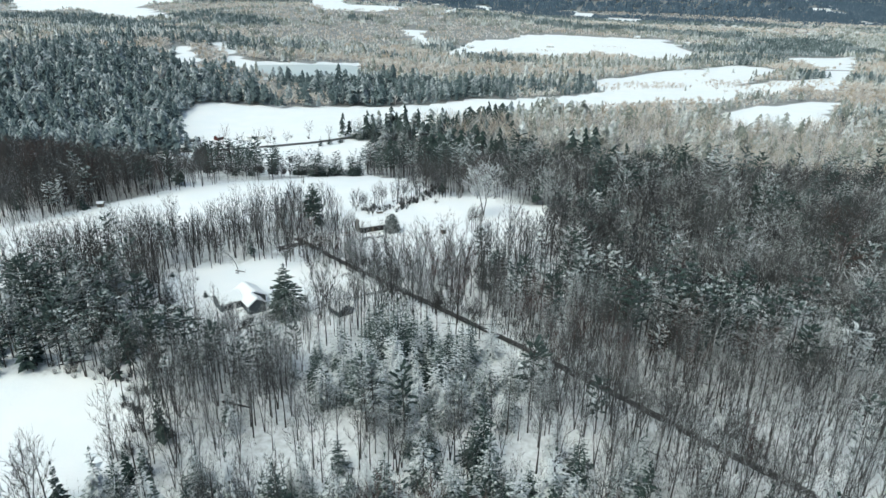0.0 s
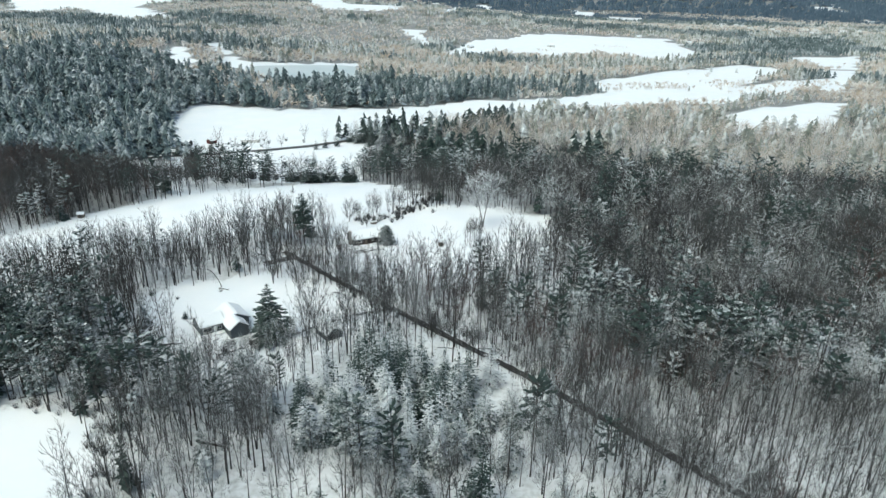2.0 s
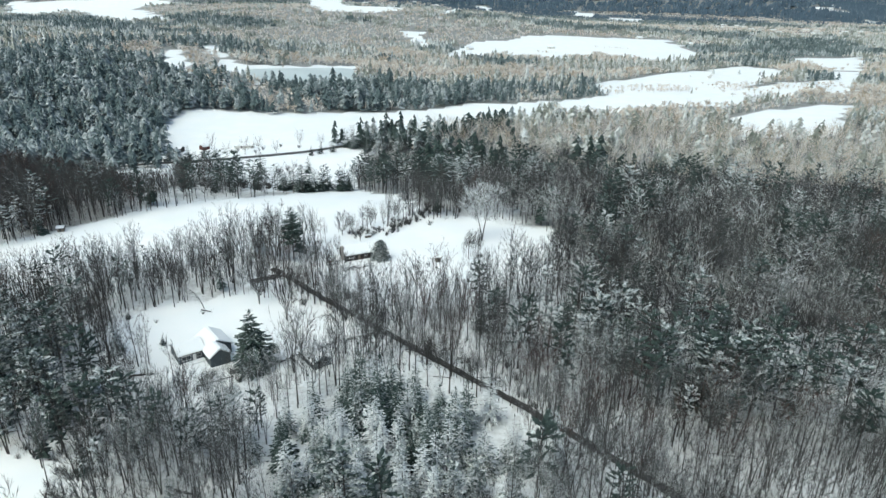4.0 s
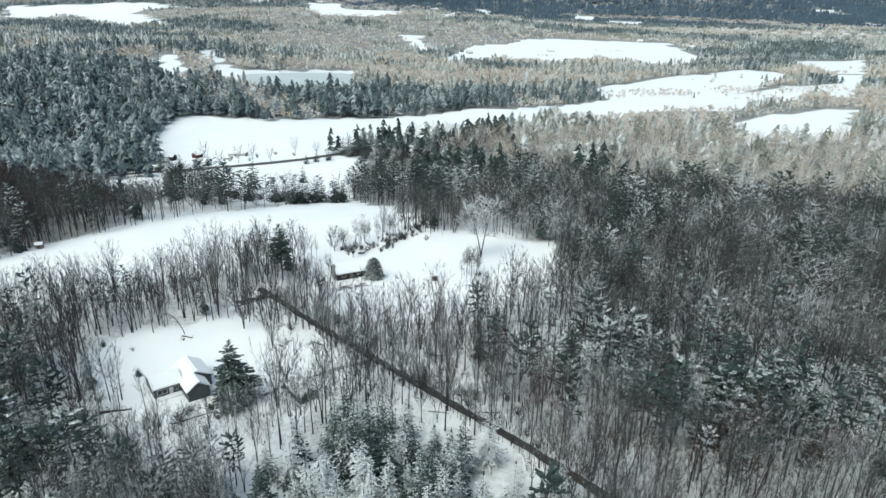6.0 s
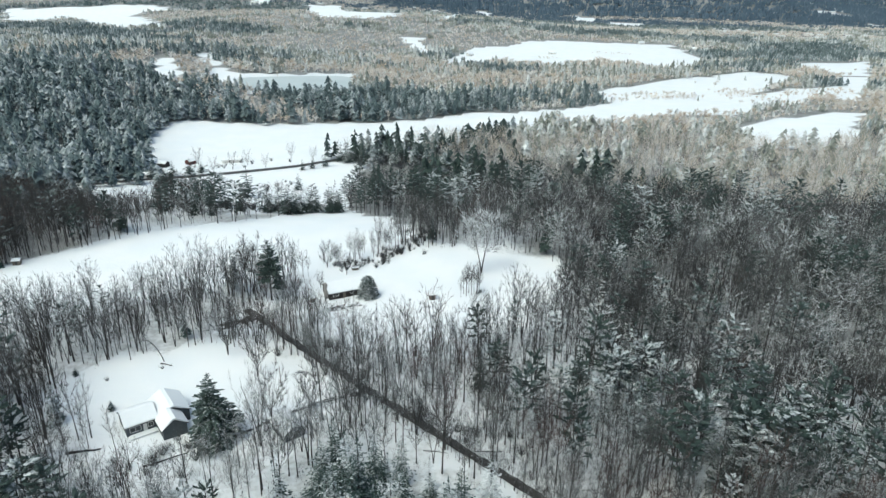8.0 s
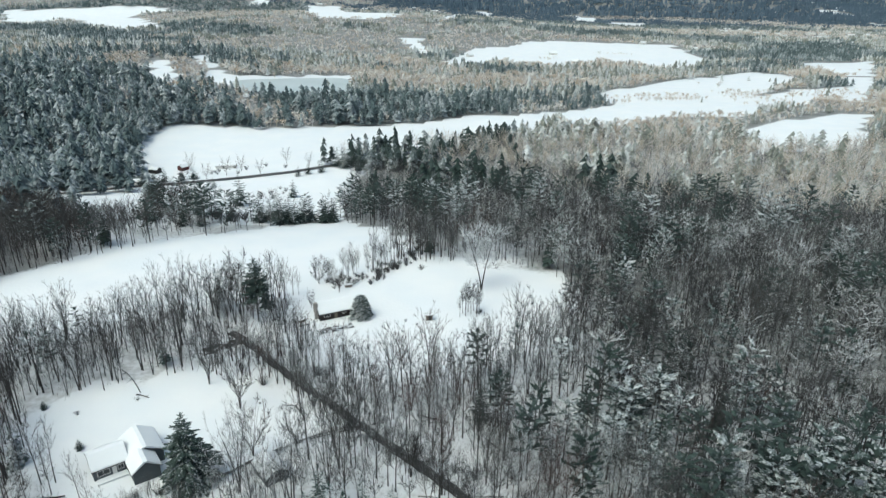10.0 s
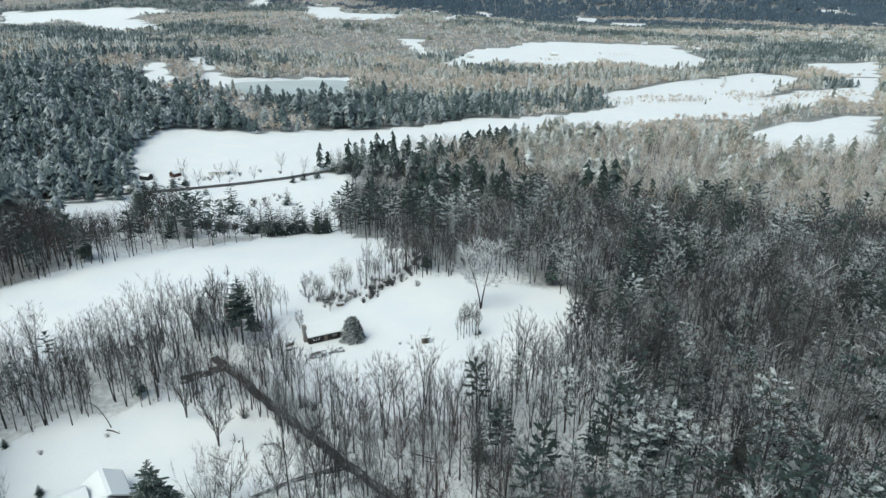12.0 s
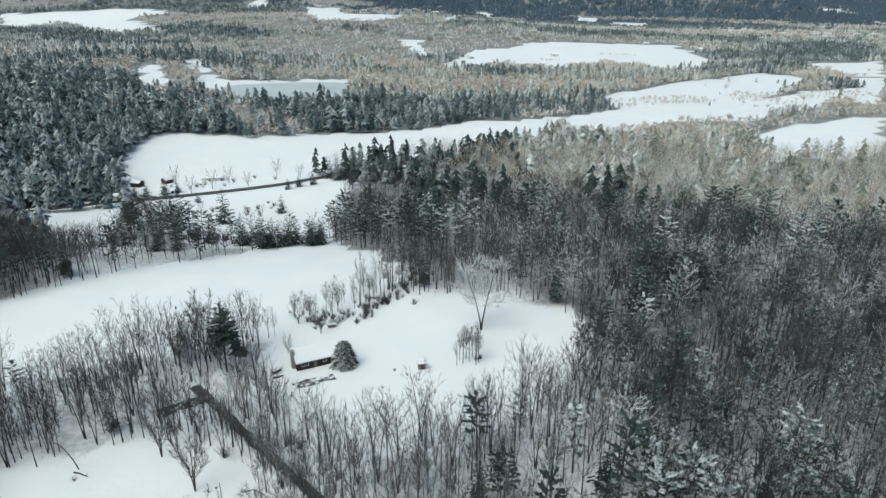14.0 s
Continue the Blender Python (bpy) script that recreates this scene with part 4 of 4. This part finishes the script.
VALLEY_PINE = pine(312, 16, 30, 4, 0.26, 0.14)
VALLEY_SPRUCE = spruce(313, 16, 13, 9, 5, 0.25, 0.05, 0.2, 0.35)
for x1, y1, h1 in ((-119, 434, 1.3), (-138, 416, 1.3), (-178, 496, 0.75), (-172, 501, 0.6), (-188, 491, 0.7), (-200, 485, 0.75), (-205, 478, 0.7), (-103, 371, 0.7), (-93, 369, 0.95), (-90, 363, 0.75), (-79, 366, 0.85), (-76, 360, 1.0), (-70, 363, 0.8), (-66, 368, 0.95), (-58, 372, 0.85), (-56, 366, 0.75), (-86, 377, 0.7), (-95, 463, 0.75),
                   (-128, 392, 0.65), (-148, 378, 0.7), (-137, 362, 0.75), (-118, 350, 0.7), (-110, 352, 0.65), (-196, 492, 0.6),
                   (-80, 540, 0.95), (-74, 536, 1.0), (-67, 541, 0.95), (-61, 536, 1.05), (-55, 542, 1.0), (-49, 538, 0.95), (-43, 544, 1.05), (-38, 540, 0.9), (-70, 548, 1.0), (-58, 550, 1.05), (-47, 552, 1.0),
                   (-97, 518, 0.55), (-90, 521, 0.6), (-103, 512, 0.5), (-12, 575, 1.0), (-5, 580, 1.1), (4, 584, 1.15), (12, 590, 1.1), (20, 594, 1.0), (28, 597, 0.95), (74, 630, 1.0), (88, 640, 1.1), (100, 646, 1.05), (114, 652, 1.1)):
    lone("pine_tree", VALLEY_PINE if int(x1) % 3 == 0 else VALLEY_SPRUCE, "needle_dark", x1, y1, h1 * 0.95, 1.1, "dark pine standing among snowy valley meadows")
    if y1 > 530 or x1 > -95:
        lone("pine_tree", VALLEY_SPRUCE, "needle_dark", x1 + 3.5 - (y1 % 3), y1 + 3.0, h1 * 0.85, 1.2, "dark pine standing among snowy valley meadows")
for x1, y1, h1 in ((-153, 511, 1.0), (-131, 517, 0.8), (-119, 545, 0.95), (-182, 522, 1.0), (-163, 500, 0.9), (-146, 523, 0.9), (-101, 540, 0.8), (-140, 455, 0.6), (-104, 452, 0.6), (-122, 380, 0.7), (-112, 376, 0.6)):
    lone("bare_tree", VALLEY_BARE, "twig_brown", x1, y1, h1, 1.0, "small bare tree by the valley road")
for x1, y1, h1 in ((-152, 482, 1.1), (-186, 478, 1.2), (-180, 470, 1.0), (-192, 486, 0.9), (-172, 500, 0.8), (-76, 184, 0.45), (-92, 198, 0.4)):
    lone("cedar_tree", spruce(303, 6.0, 9, 10, 4, 0.36, 0.02, 0.02, 0.1), "needle_dark", x1, y1, h1, 1.0, "small dense evergreen in the snow")


for x1, y1, k, h1, w1 in ((-11, 97, 0, 1.05, 1.1), (-4, 104, 0, 1.05, 1.2), (9, 102, 2, 1.2, 1.1), (27, 105, 0, 1.0, 1.1), (21, 99, 2, 1.2, 1.1), (-40, 96, 0, 1.05, 1.1), (-31, 94, 2, 1.1, 1.1), (-54, 92, 0, 1.0, 1.1), (2, 95, 0, 1.1, 1.1), (14, 94, 2, 1.1, 1.1), (-20, 94, 2, 1.05, 1.1), (33, 98, 0, 1.0, 1.0), (-47, 99, 2, 0.9, 1.1), (-62, 97, 0, 0.85, 1.1),
                          (-29, 153, 4, 0.85, 1.0), (-21, 150, 0, 0.9, 0.9), (-13, 142, 0, 1.0, 1.0), (-5, 151, 4, 0.9, 1.0), (4, 149, 0, 1.0, 0.9), (10, 138, 2, 1.0, 1.0), (-25, 131, 4, 0.8, 1.0), (-6, 127, 0, 0.9, 1.0),
                          (-49, 123, 2, 0.8, 0.7), (-17, 137, 2, 1.0, 0.9), (-9, 158, 0, 0.9, 0.8), (0, 134, 4, 0.9, 0.9), (-33, 142, 0, 0.8, 0.8), (-2, 143, 2, 1.1, 0.9), (-21, 141, 0, 1.05, 1.0), (-9, 148, 2, 1.1, 1.0), (6, 143, 0, 1.0, 1.0), (-14, 152, 0, 1.1, 0.9), (-28, 147, 2, 1.0, 0.9), (8, 130, 0, 0.9, 1.0), (-15, 128, 2, 0.95, 1.0), (12, 199, 1, 0.85, 0.9), (38, 204, 1, 0.9, 1.0)):
    place(spruce_kinds[k], x1, y1, h1, x1 * 1.7, w1)
for x1, y1, k, h1 in ((-115, 164, 0, 1.0), (-103, 157, 2, 1.05), (-89, 151, 0, 0.95), (-122, 167, 4, 0.9), (-85, 162, 1, 0.95), (-99, 144, 2, 0.8), (74, 182, 0, 1.0), (68, 177, 2, 1.05), (78, 174, 4, 0.9),
                      (43, 189, 0, 1.0), (38, 180, 2, 0.95), (120, 171, 0, 1.0), (44, 199, 2, 1.0), (45, 190, 0, 0.9), (63, 281, 0, 0.95), (61, 266, 2, 0.9), (17, 199, 1, 0.75), (12, 216, 1, 0.8), (64, 165, 0, 1.0), (70, 161, 2, 0.9)):
    place(pine_kinds[k], x1, y1, h1, x1 * 1.3, 1.15)


for k in range(12):
    place(bare_kinds[k % 2, 1 + k % 2], 7.5 + 0.55 * k + (k * 0.37) % 1.0, 251.5 + (k * 2.7) % 7.0, 0.42 + 0.05 * (k % 5), k * 1.9)

# snow-laden saplings leaning over the road
k = np.arange(210)
u = k / 209 * 10
i = np.minimum(u.astype(int), 9)
line = np.array(ROAD, float)
off = (1.9 + rng0.uniform(0, 1.4, 210)) * np.where(k % 3 > 0, -1, 1) * 0.7
along = line[i + 1] + (line[i + 2] - line[i + 1]) * (u - i)[:, None]
stamp("undergrowth", deal(BARE_NEAR, along[:, 0] + off, along[:, 1] + off, rng0.uniform(0.28, 0.62, 210), np.full(210, 4)), "snow-laden saplings leaning over the road edge", "undergrowth")


# ---- shrubs ----
def shrub(seed, h, stems):
    rng = np.random.default_rng(seed)
    s = Soup()
    b = rng.normal(0, 0.18, (stems, 3)) * (1, 1, 0)
    d = frame_dirs(rng, stems, 35, 85)
    length = h * rng.uniform(0.6, 1.0, stems)
    s.spikes(b - (0, 0, 0.1), b + d * length[:, None], 0.03, 1)
    for _ in range(3):
        w = rng.uniform(0.35, 0.95, stems)[:, None]
        tb = b + d * length[:, None] * w
        s.spikes(tb, tb + unit(d + 0.8 * frame_dirs(rng, stems, -10, 80)) * (h * rng.uniform(0.2, 0.4, stems))[:, None], 0.022, 1)
    return s.arrays()


SHRUBS = [shrub(320 + i, 2.2, 34) for i in range(4)]


def shrub_mesh(arrays, mat):
    v, t, m = arrays
    return mesh_of("shrub", v, t, np.zeros(len(t)), [mat])


SHRUB_MESHES = [shrub_mesh(a, mat) for a in SHRUBS for mat in ("twig_grey", "twig_grey", "twig_brown")]
rng1 = np.random.default_rng(31)


def plant_shrubs(line, count, spread, low, high, label):
    line = [Vector(p) for p in line]
    for _ in range(count):
        i = int(rng1.integers(0, len(line) - 1))
        p = line[i].lerp(line[i + 1], rng1.uniform(0, 1))
        x1, y1 = p.x + rng1.normal(0, spread), p.y + rng1.normal(0, spread)
        ob = new("shrub", SHRUB_MESHES[int(rng1.integers(0, len(SHRUB_MESHES)))])
        k = rng1.uniform(low, high)
        ob.matrix_basis = Matrix.LocRotScale((x1, y1, ground_z(x1, y1)), Euler((0, 0, rng1.uniform(0, 6.28))), (k, k, k))
        tagged(ob, label, "shrub", "bare shrubs")


for k in range(44):
    u = k / 43
    x1, y1 = -42 + 37 * u + rng1.normal(0, 2.5), 277 + 44 * u ** 1.5 + rng1.normal(0, 3.0)
    place(bare_kinds[k % 6, 1 + (k % 4 == 3)], x1, y1, rng1.uniform(0.3, 0.62), rng1.uniform(0, 6.28))
plant_shrubs([(-38, 274), (-28, 277), (-20, 286), (-14, 296), (-8, 312), (-6, 318)], 120, 3.2, 0.5, 1.25, "bare grey thicket shrub between the snowy fields")
plant_shrubs([(-98, 141), (-80, 138), (-71, 127), (-66, 112), (-69, 100)], 34, 1.8, 0.7, 1.6, "bare brown shrub at the snowy field edge")
plant_shrubs([(-46, 224), (-17, 200), (18, 168), (54, 130)], 46, 4.5, 0.7, 1.7, "bare roadside shrub in the snow")
plant_shrubs([(-90, 196), (-62, 206)], 3, 2.0, 0.4, 0.7, "small bare shrub half buried in snow")
plant_shrubs([(-12, 240), (0, 246)], 5, 3.0, 0.4, 0.6, "small bare shrub half buried in snow")
plant_shrubs([(-3, 186), (1, 182)], 7, 1.6, 1.1, 1.8, "dense reddish-brown bush beside the road")
plant_shrubs([(-64, 168), (-48, 168)], 12, 3.0, 0.8, 1.6, "bare reddish shrub below the grey house")
plant_shrubs([(-150, 372), (-128, 386), (-104, 378), (-86, 372), (-60, 378)], 46, 5.0, 1.2, 2.6, "grey-brown brush at the edge of the valley meadow")
plant_shrubs([(-160, 470), (-128, 462), (-96, 470)], 12, 6.0, 1.0, 2.0, "grey-brown brush in the valley meadow")
plant_shrubs([(-188, 506), (-150, 520), (-110, 536)], 14, 5.0, 0.9, 1.8, "bare brush by the farm buildings")
plant_shrubs([(10, 254), (14, 256)], 4, 1.0, 0.5, 0.8, "bare shrub in the snowy clearing")


# ---- houses ----
def prism(profile, axis, a0, a1):
    """A profile (across, z) drawn along u or v from a0 to a1."""
    bm = bmesh.new()
    rings = []
    for a in (a0, a1):
        rings.append([bm.verts.new((a, c, z) if axis == "u" else (c, a, z)) for c, z in profile])
    n = len(profile)
    for k in range(n):
        bm.faces.new((rings[0][k], rings[0][(k + 1) % n], rings[1][(k + 1) % n], rings[1][k]))
    bm.faces.new(rings[0])
    bm.faces.new(rings[1])
    return bm


def gable(thing, axis, a0, a1, c0, c1, eave, ridge, wall, over=0.45, snow=0.34):
    """Walls with two gables, roof slabs with overhang, and the snow on them."""
    mid = (c0 + c1) / 2
    part("wall", prism([(c0, -0.5), (c1, -0.5), (c1, eave), (mid, ridge), (c0, eave)], axis, a0, a1), wall, thing)
    slope = (ridge - eave) / (mid - c0)
    lo = eave - over * slope
    roof = [(c0 - over, lo + 0.03), (mid, ridge + 0.03), (c1 + over, lo + 0.03), (c1 + over, lo + 0.17), (mid, ridge + 0.18), (c0 - over, lo + 0.17)]
    r = part("roof", prism(roof, axis, a0 - 0.35, a1 + 0.35), "dark_trim", thing, "dark roof edge under deep snow")
    k = over - 0.06
    top = [(c0 - k, lo + 0.19), (mid, ridge + 0.20), (c1 + k, lo + 0.19), (c1 + k - 0.05, lo + 0.12 + snow), (c1 + k - 0.5, lo + 0.32 + snow + 0.2 * slope), (mid + 0.4, ridge + 0.12 + snow), (mid - 0.4, ridge + 0.12 + snow), (c0 - k + 0.5, lo + 0.32 + snow + 0.2 * slope), (c0 - k + 0.05, lo + 0.12 + snow)]
    part("snow_cover", prism(top, axis, a0 - 0.31, a1 + 0.31), "roof_snow", r, "thick layer of snow")


def window(thing, axis, face, a0, a1, z0, z1, out):
    """A framed pane set on a wall at face; out: which way the wall looks."""
    def slab(p0, p1, q0, q1, d0, d1):
        lo, hi = sorted((face + out * d0, face + out * d1))
        return boxed(p0, p1, lo, hi, q0, q1) if axis == "u" else boxed(lo, hi, p0, p1, q0, q1)
    bm = slab(a0, a1, z0, z0 + 0.09, -0.02, 0.06)
    for p0, p1, q0, q1 in ((a0, a1, z1 - 0.09, z1), (a0, a0 + 0.09, z0 + 0.09, z1 - 0.09), (a1 - 0.09, a1, z0 + 0.09, z1 - 0.09), ((a0 + a1) / 2 - 0.03, (a0 + a1) / 2 + 0.03, z0 + 0.09, z1 - 0.09)):
        lo, hi = sorted((face - out * 0.02, face + out * 0.06))
        box(bm, *((p0, p1, lo, hi, q0, q1) if axis == "u" else (lo, hi, p0, p1, q0, q1)))
    w = part("window", bm, "white_paint", thing, "white window frame")
    part("pane", slab(a0 + 0.09, a1 - 0.09, z0 + 0.09, z1 - 0.09, -0.01, 0.02), "glass", w, "dark glass")


def at_place(name, x, y, degrees, label, category, group=""):
    ob = new(name)
    ob.matrix_basis = pose(x, y, ground_z(x, y), 0, 0, degrees)
    return tagged(ob, label, category, group)


house = at_place("house", -67.7, 174.2, 38, "low slate-grey house with snow-covered gable roofs in the clearing", "house")
gable(house, "u", 0, 6.6, 0, 7.0, 2.6, 4.3, "slate_siding")
gable(house, "v", -0.9, 7.4, 6.6, 13.6, 2.6, 4.4, "slate_siding")
gable(house, "v", -5.6, -0.9, 6.4, 11.6, 2.5, 4.2, "slate_siding")
window(house, "u", 0, 0.7, 3.1, 0.8, 2.1, -1)
window(house, "u", 0, 4.6, 5.8, 0.9, 2.1, -1)
part("door", boxed(3.55, 4.4, -0.06, 0.0, 0.0, 2.05), "white_paint", house, "white door")
part("deck", boxed(0.4, 6.2, -1.8, -0.08, 0.05, 0.35, bevel=0.03), "roof_snow", house, "deck buried in snow")

cottage = at_place("house", -34.9, 247.3, 27, "dark brown cottage under a thick snow roof in the clearing", "house")
gable(cottage, "u", -0.6, 12.0, 0, 7.4, 2.4, 4.4, "brown_siding", 0.55, 0.4)
window(cottage, "u", 0, 0.7, 2.6, 0.9, 2.05, -1)
window(cottage, "u", 0, 6.6, 7.7, 1.0, 2.0, -1)
window(cottage, "u", 0, 9.0, 10.1, 1.0, 2.0, -1)
door = part("door", boxed(4.0, 5.0, -0.07, 0.0, 0.0, 2.05), "weathered_wood", cottage, "weathered wooden front door")
part("handle", boxed(4.82, 4.88, -0.12, -0.07, 0.95, 1.1), "metal", door, "small metal handle")
part("chimney", boxed(-1.5, -0.62, 1.6, 3.0, -0.4, 5.2, bevel=0.05), "stone", cottage, "broad grey stone chimney")


garage = at_place("garage", -32.5, 174.5, 40, "low dark garage with a snow-covered gable roof in the wood", "garage")
gable(garage, "v", 0, 6.5, 0, 5.0, 1.9, 3.3, "slate_siding", 0.4, 0.35)
part("door", boxed(1.1, 3.7, -0.06, 0.0, 0.0, 1.9), "dark_trim", garage, "dark garage door")


def shed(x, y, degrees, w, d, h, wall, label):
    ob = at_place("shed", x, y, degrees, label, "shed")
    gable(ob, "u", 0, w, 0, d, h, h + 0.3 * d, wall, 0.2, 0.22)
    part("door", boxed(w * 0.35, w * 0.35 + 0.8, -0.05, 0.0, 0.0, min(1.8, h - 0.1)), "dark_trim", ob, "dark plank door")


shed(-2.8, 248.6, 10, 1.9, 1.6, 1.7, "weathered_wood", "small grey wooden shed with a snowy roof")
shed(-154, 270, 12, 2.4, 2.0, 1.5, "weathered_wood", "small field cabin with a snow-covered roof")
shed(-187, 519, 60, 6, 5, 2.4, "red_siding", "red barn with a snow-covered roof by the valley road")
shed(-208, 512, -15, 7, 5, 2.6, "brown_siding", "dark farm shed with a snow-covered roof")
shed(-166, 527, 10, 14, 4, 1.8, "pale_siding", "long low pale farm building under snow")
shed(-205, 483, 20, 6, 4, 2.2, "pale_siding", "pale roadside shed under snow")


def far_house(x, y, degrees, w):
    ob = at_place("house", x, y, degrees, "distant pale house with a snow-covered roof", "house", "distant houses")
    gable(ob, "u", 0, w, 0, w * 0.6, 4.0, 7.0, "pale_siding", 0.6, 0.6)
    part("door", boxed(w * 0.4, w * 0.4 + 1.4, -0.08, 0.0, 0.0, 2.4), "dark_trim", ob)


rng2 = np.random.default_rng(44)
for x1, y1 in ((1569, 3503), (1626, 3557), (1940, 3690), (1966, 3615), (2131, 3718), (1917, 3271), (1059, 2773), (1106, 2754), (1091, 2667), (1050, 2496), (1001, 2790), (979, 2617), (919, 2875), (968, 2821), (1262, 2532), (1183, 2323), (1288, 2499),
               (1356, 2456), (1435, 2476), (1122, 2484), (1102, 2379), (1145, 2064), (842, 2920), (976, 1852), (-569, 2987), (-376, 2942), (-194, 3162), (-94, 3134), (-1450, 2450), (-1395, 2474), (-833, 2927), (216, 1585), (36, 1498), (497, 1882), (589, 1764), (239, 1426)):
    far_house(x1, y1, rng2.uniform(-40, 40), rng2.uniform(12, 20) * (1 + 0.5 * (y1 > 2300)))


# ---- small things ----
def lamp_pole(x, y, h):
    ob = at_place("lamp_pole", x, y, 20, "thin dark lamp pole standing in the snowy clearing", "lamp pole")
    bm = bmesh.new()
    bmesh.ops.create_cone(bm, cap_ends=True, segments=8, radius1=0.10, radius2=0.06, depth=h, matrix=Matrix.Translation((0, 0, h / 2 - 0.2)))
    part("pole", bm, "weathered_wood", ob)
    arm = part("arm", boxed(-0.7, 0.0, -0.03, 0.03, h - 1.0, h - 0.94), "metal", ob)
    part("lantern", boxed(-0.95, -0.55, -0.16, 0.16, h - 1.35, h - 1.0, bevel=0.05), "dark_trim", ob, "dark lantern")


lamp_pole(-39, 197, 6.0)


def log(x, y, degrees, length, r, label):
    rng = random.Random(int(x * 10))
    ob = at_place("fallen_log", x, y, degrees, label, "log", "fallen logs")
    s = Soup()
    p = [(k * length / 5, rng.uniform(-0.15, 0.15), r * 0.5 + 0.25 * (k / 5) * length * 0.12) for k in range(6)]
    s.tube(p, [r * (1 - 0.12 * k) for k in range(6)], 7, 0)
    v, t, m = s.arrays()
    trunk = new("trunk", mesh_of("trunk", v, t, np.zeros(len(t)), ["bark"], True))
    trunk.parent = ob
    for k in range(3):
        q = np.array(p[2 + k])
        s = Soup()
        s.spikes([q], [q + np.array([rng.uniform(0.3, 1.4), rng.uniform(-1.2, 1.2), rng.uniform(0.3, 1.2)])], 0.06, 0)
        v, t, m = s.arrays()
        stub = new("branch", mesh_of("branch", v, t, np.zeros(len(t)), ["twig_white"]))
        stub.parent = ob


log(-78, 168, 12, 7, 0.35, "dark fallen trunk beside the grey house")
log(-60, 165, 30, 9, 0.22, "fallen log below the grey house, half under snow")
log(-53, 130, -18, 8, 0.4, "dark fallen trunk lying in the snowy wood")
log(-73, 205, -20, 4, 0.2, "broken branch on the snow at the wood edge")
log(-100, 143, 20, 9, 0.2, "thin fallen log at the field edge")
log(60, 146, -10, 10, 0.16, "thin fallen trunk across the snowy wood floor")
log(-41, 243, 30, 3.0, 0.3, "dark fallen stump wood near the cottage")


rng3 = np.random.default_rng(77)
for k in range(26):
    x1, y1 = rng3.uniform(-70, 85), rng3.uniform(108, 205)
    if bool(wooded(np.array([x1]), np.array([y1]))[0]):
        log(float(x1), float(y1), float(rng3.uniform(0, 360)), float(rng3.uniform(4, 10)), float(rng3.uniform(0.10, 0.22)), "snow-lined fallen trunk lying in the wood")


def bent_tree(x, y, degrees, span, rise, label):
    """A young tree bowed over by snow."""
    ob = at_place("bent_tree", x, y, degrees, label, "tree", "bowed trees")
    s = Soup()
    u = np.linspace(0, 1, 9)
    p = np.stack([span * u ** 1.5, 0.2 * np.sin(5 * u), rise * np.sin(np.pi * 0.62 * u) - 0.2], 1)
    s.tube(p, 0.13 * (1 - 0.75 * u), 6, 0)
    v, t, m = s.arrays()
    trunk = new("trunk", mesh_of("trunk", v, t, np.zeros(len(t)), ["bark"], True))
    trunk.parent = ob
    s = Soup()
    rng = np.random.default_rng(int(abs(x) * 7))
    for k in range(3, 9):
        n = 14
        b = p[k] + rng.normal(0, 0.15, (n, 3))
        d = frame_dirs(rng, n, -50, 40) + np.array([0.8, 0, -0.2])
        s.spikes(b, b + d * rng.uniform(0.6, 1.8, n)[:, None], 0.03, 1)
    v, t, m = s.arrays()
    crown = new("crown", mesh_of("crown", v, t, np.zeros(len(t)), ["twig_white"]))
    crown.parent = ob


bent_tree(-72.5, 206, 168, 6.5, 6.0, "young tree bowed over the clearing by snow")
bent_tree(-30, 198, 210, 5, 5.0, "snow-bowed tree leaning over the road")
bent_tree(-12, 188, 230, 5, 5.5, "snow-bowed tree leaning over the road")
bent_tree(-19, 200, 290, 5, 5.0, "snow-bowed tree leaning over the road")
bent_tree(2, 182, 250, 5, 5.0, "snow-bowed tree leaning over the road")
bent_tree(17, 168, 240, 5, 5.0, "snow-bowed tree leaning over the road")
bent_tree(-60, 125, 20, 6, 5.5, "snow-bowed tree in the wood")
bent_tree(50, 158, 200, 6, 6.0, "snow-bowed tree in the wood")


def woodpile(x, y, degrees):
    ob = at_place("woodpile", x, y, degrees, "stacked firewood under a snowy cover", "woodpile")
    for row in range(3):
        for k in range(7):
            bm = bmesh.new()
            bmesh.ops.create_cone(bm, cap_ends=True, segments=7, radius1=0.16, radius2=0.15, depth=1.2, matrix=Matrix.Translation((k * 0.33 + 0.16 * (row % 2), 0, 0.16 + row * 0.28)) @ Matrix.Rotation(radians(90), 4, "X"))
            part("log", bm, "weathered_wood", ob)
    part("snow_cover", boxed(-0.3, 2.5, -0.7, 0.7, 0.9, 1.2, bevel=0.12), "roof_snow", ob, "cap of snow")


woodpile(-31.5, 272, 20)
woodpile(-41.5, 245.5, 50)
ribbon("parking_pad", [(-35, 239.5), (-30, 241.8), (-25, 244.5)], 2.6, "melt", "bare patch of drive with melting snow", "driveway", 0.24, 0.5)

for o in list(bare_kinds.values()) + spruce_kinds + pine_kinds:
    hide_template(o)
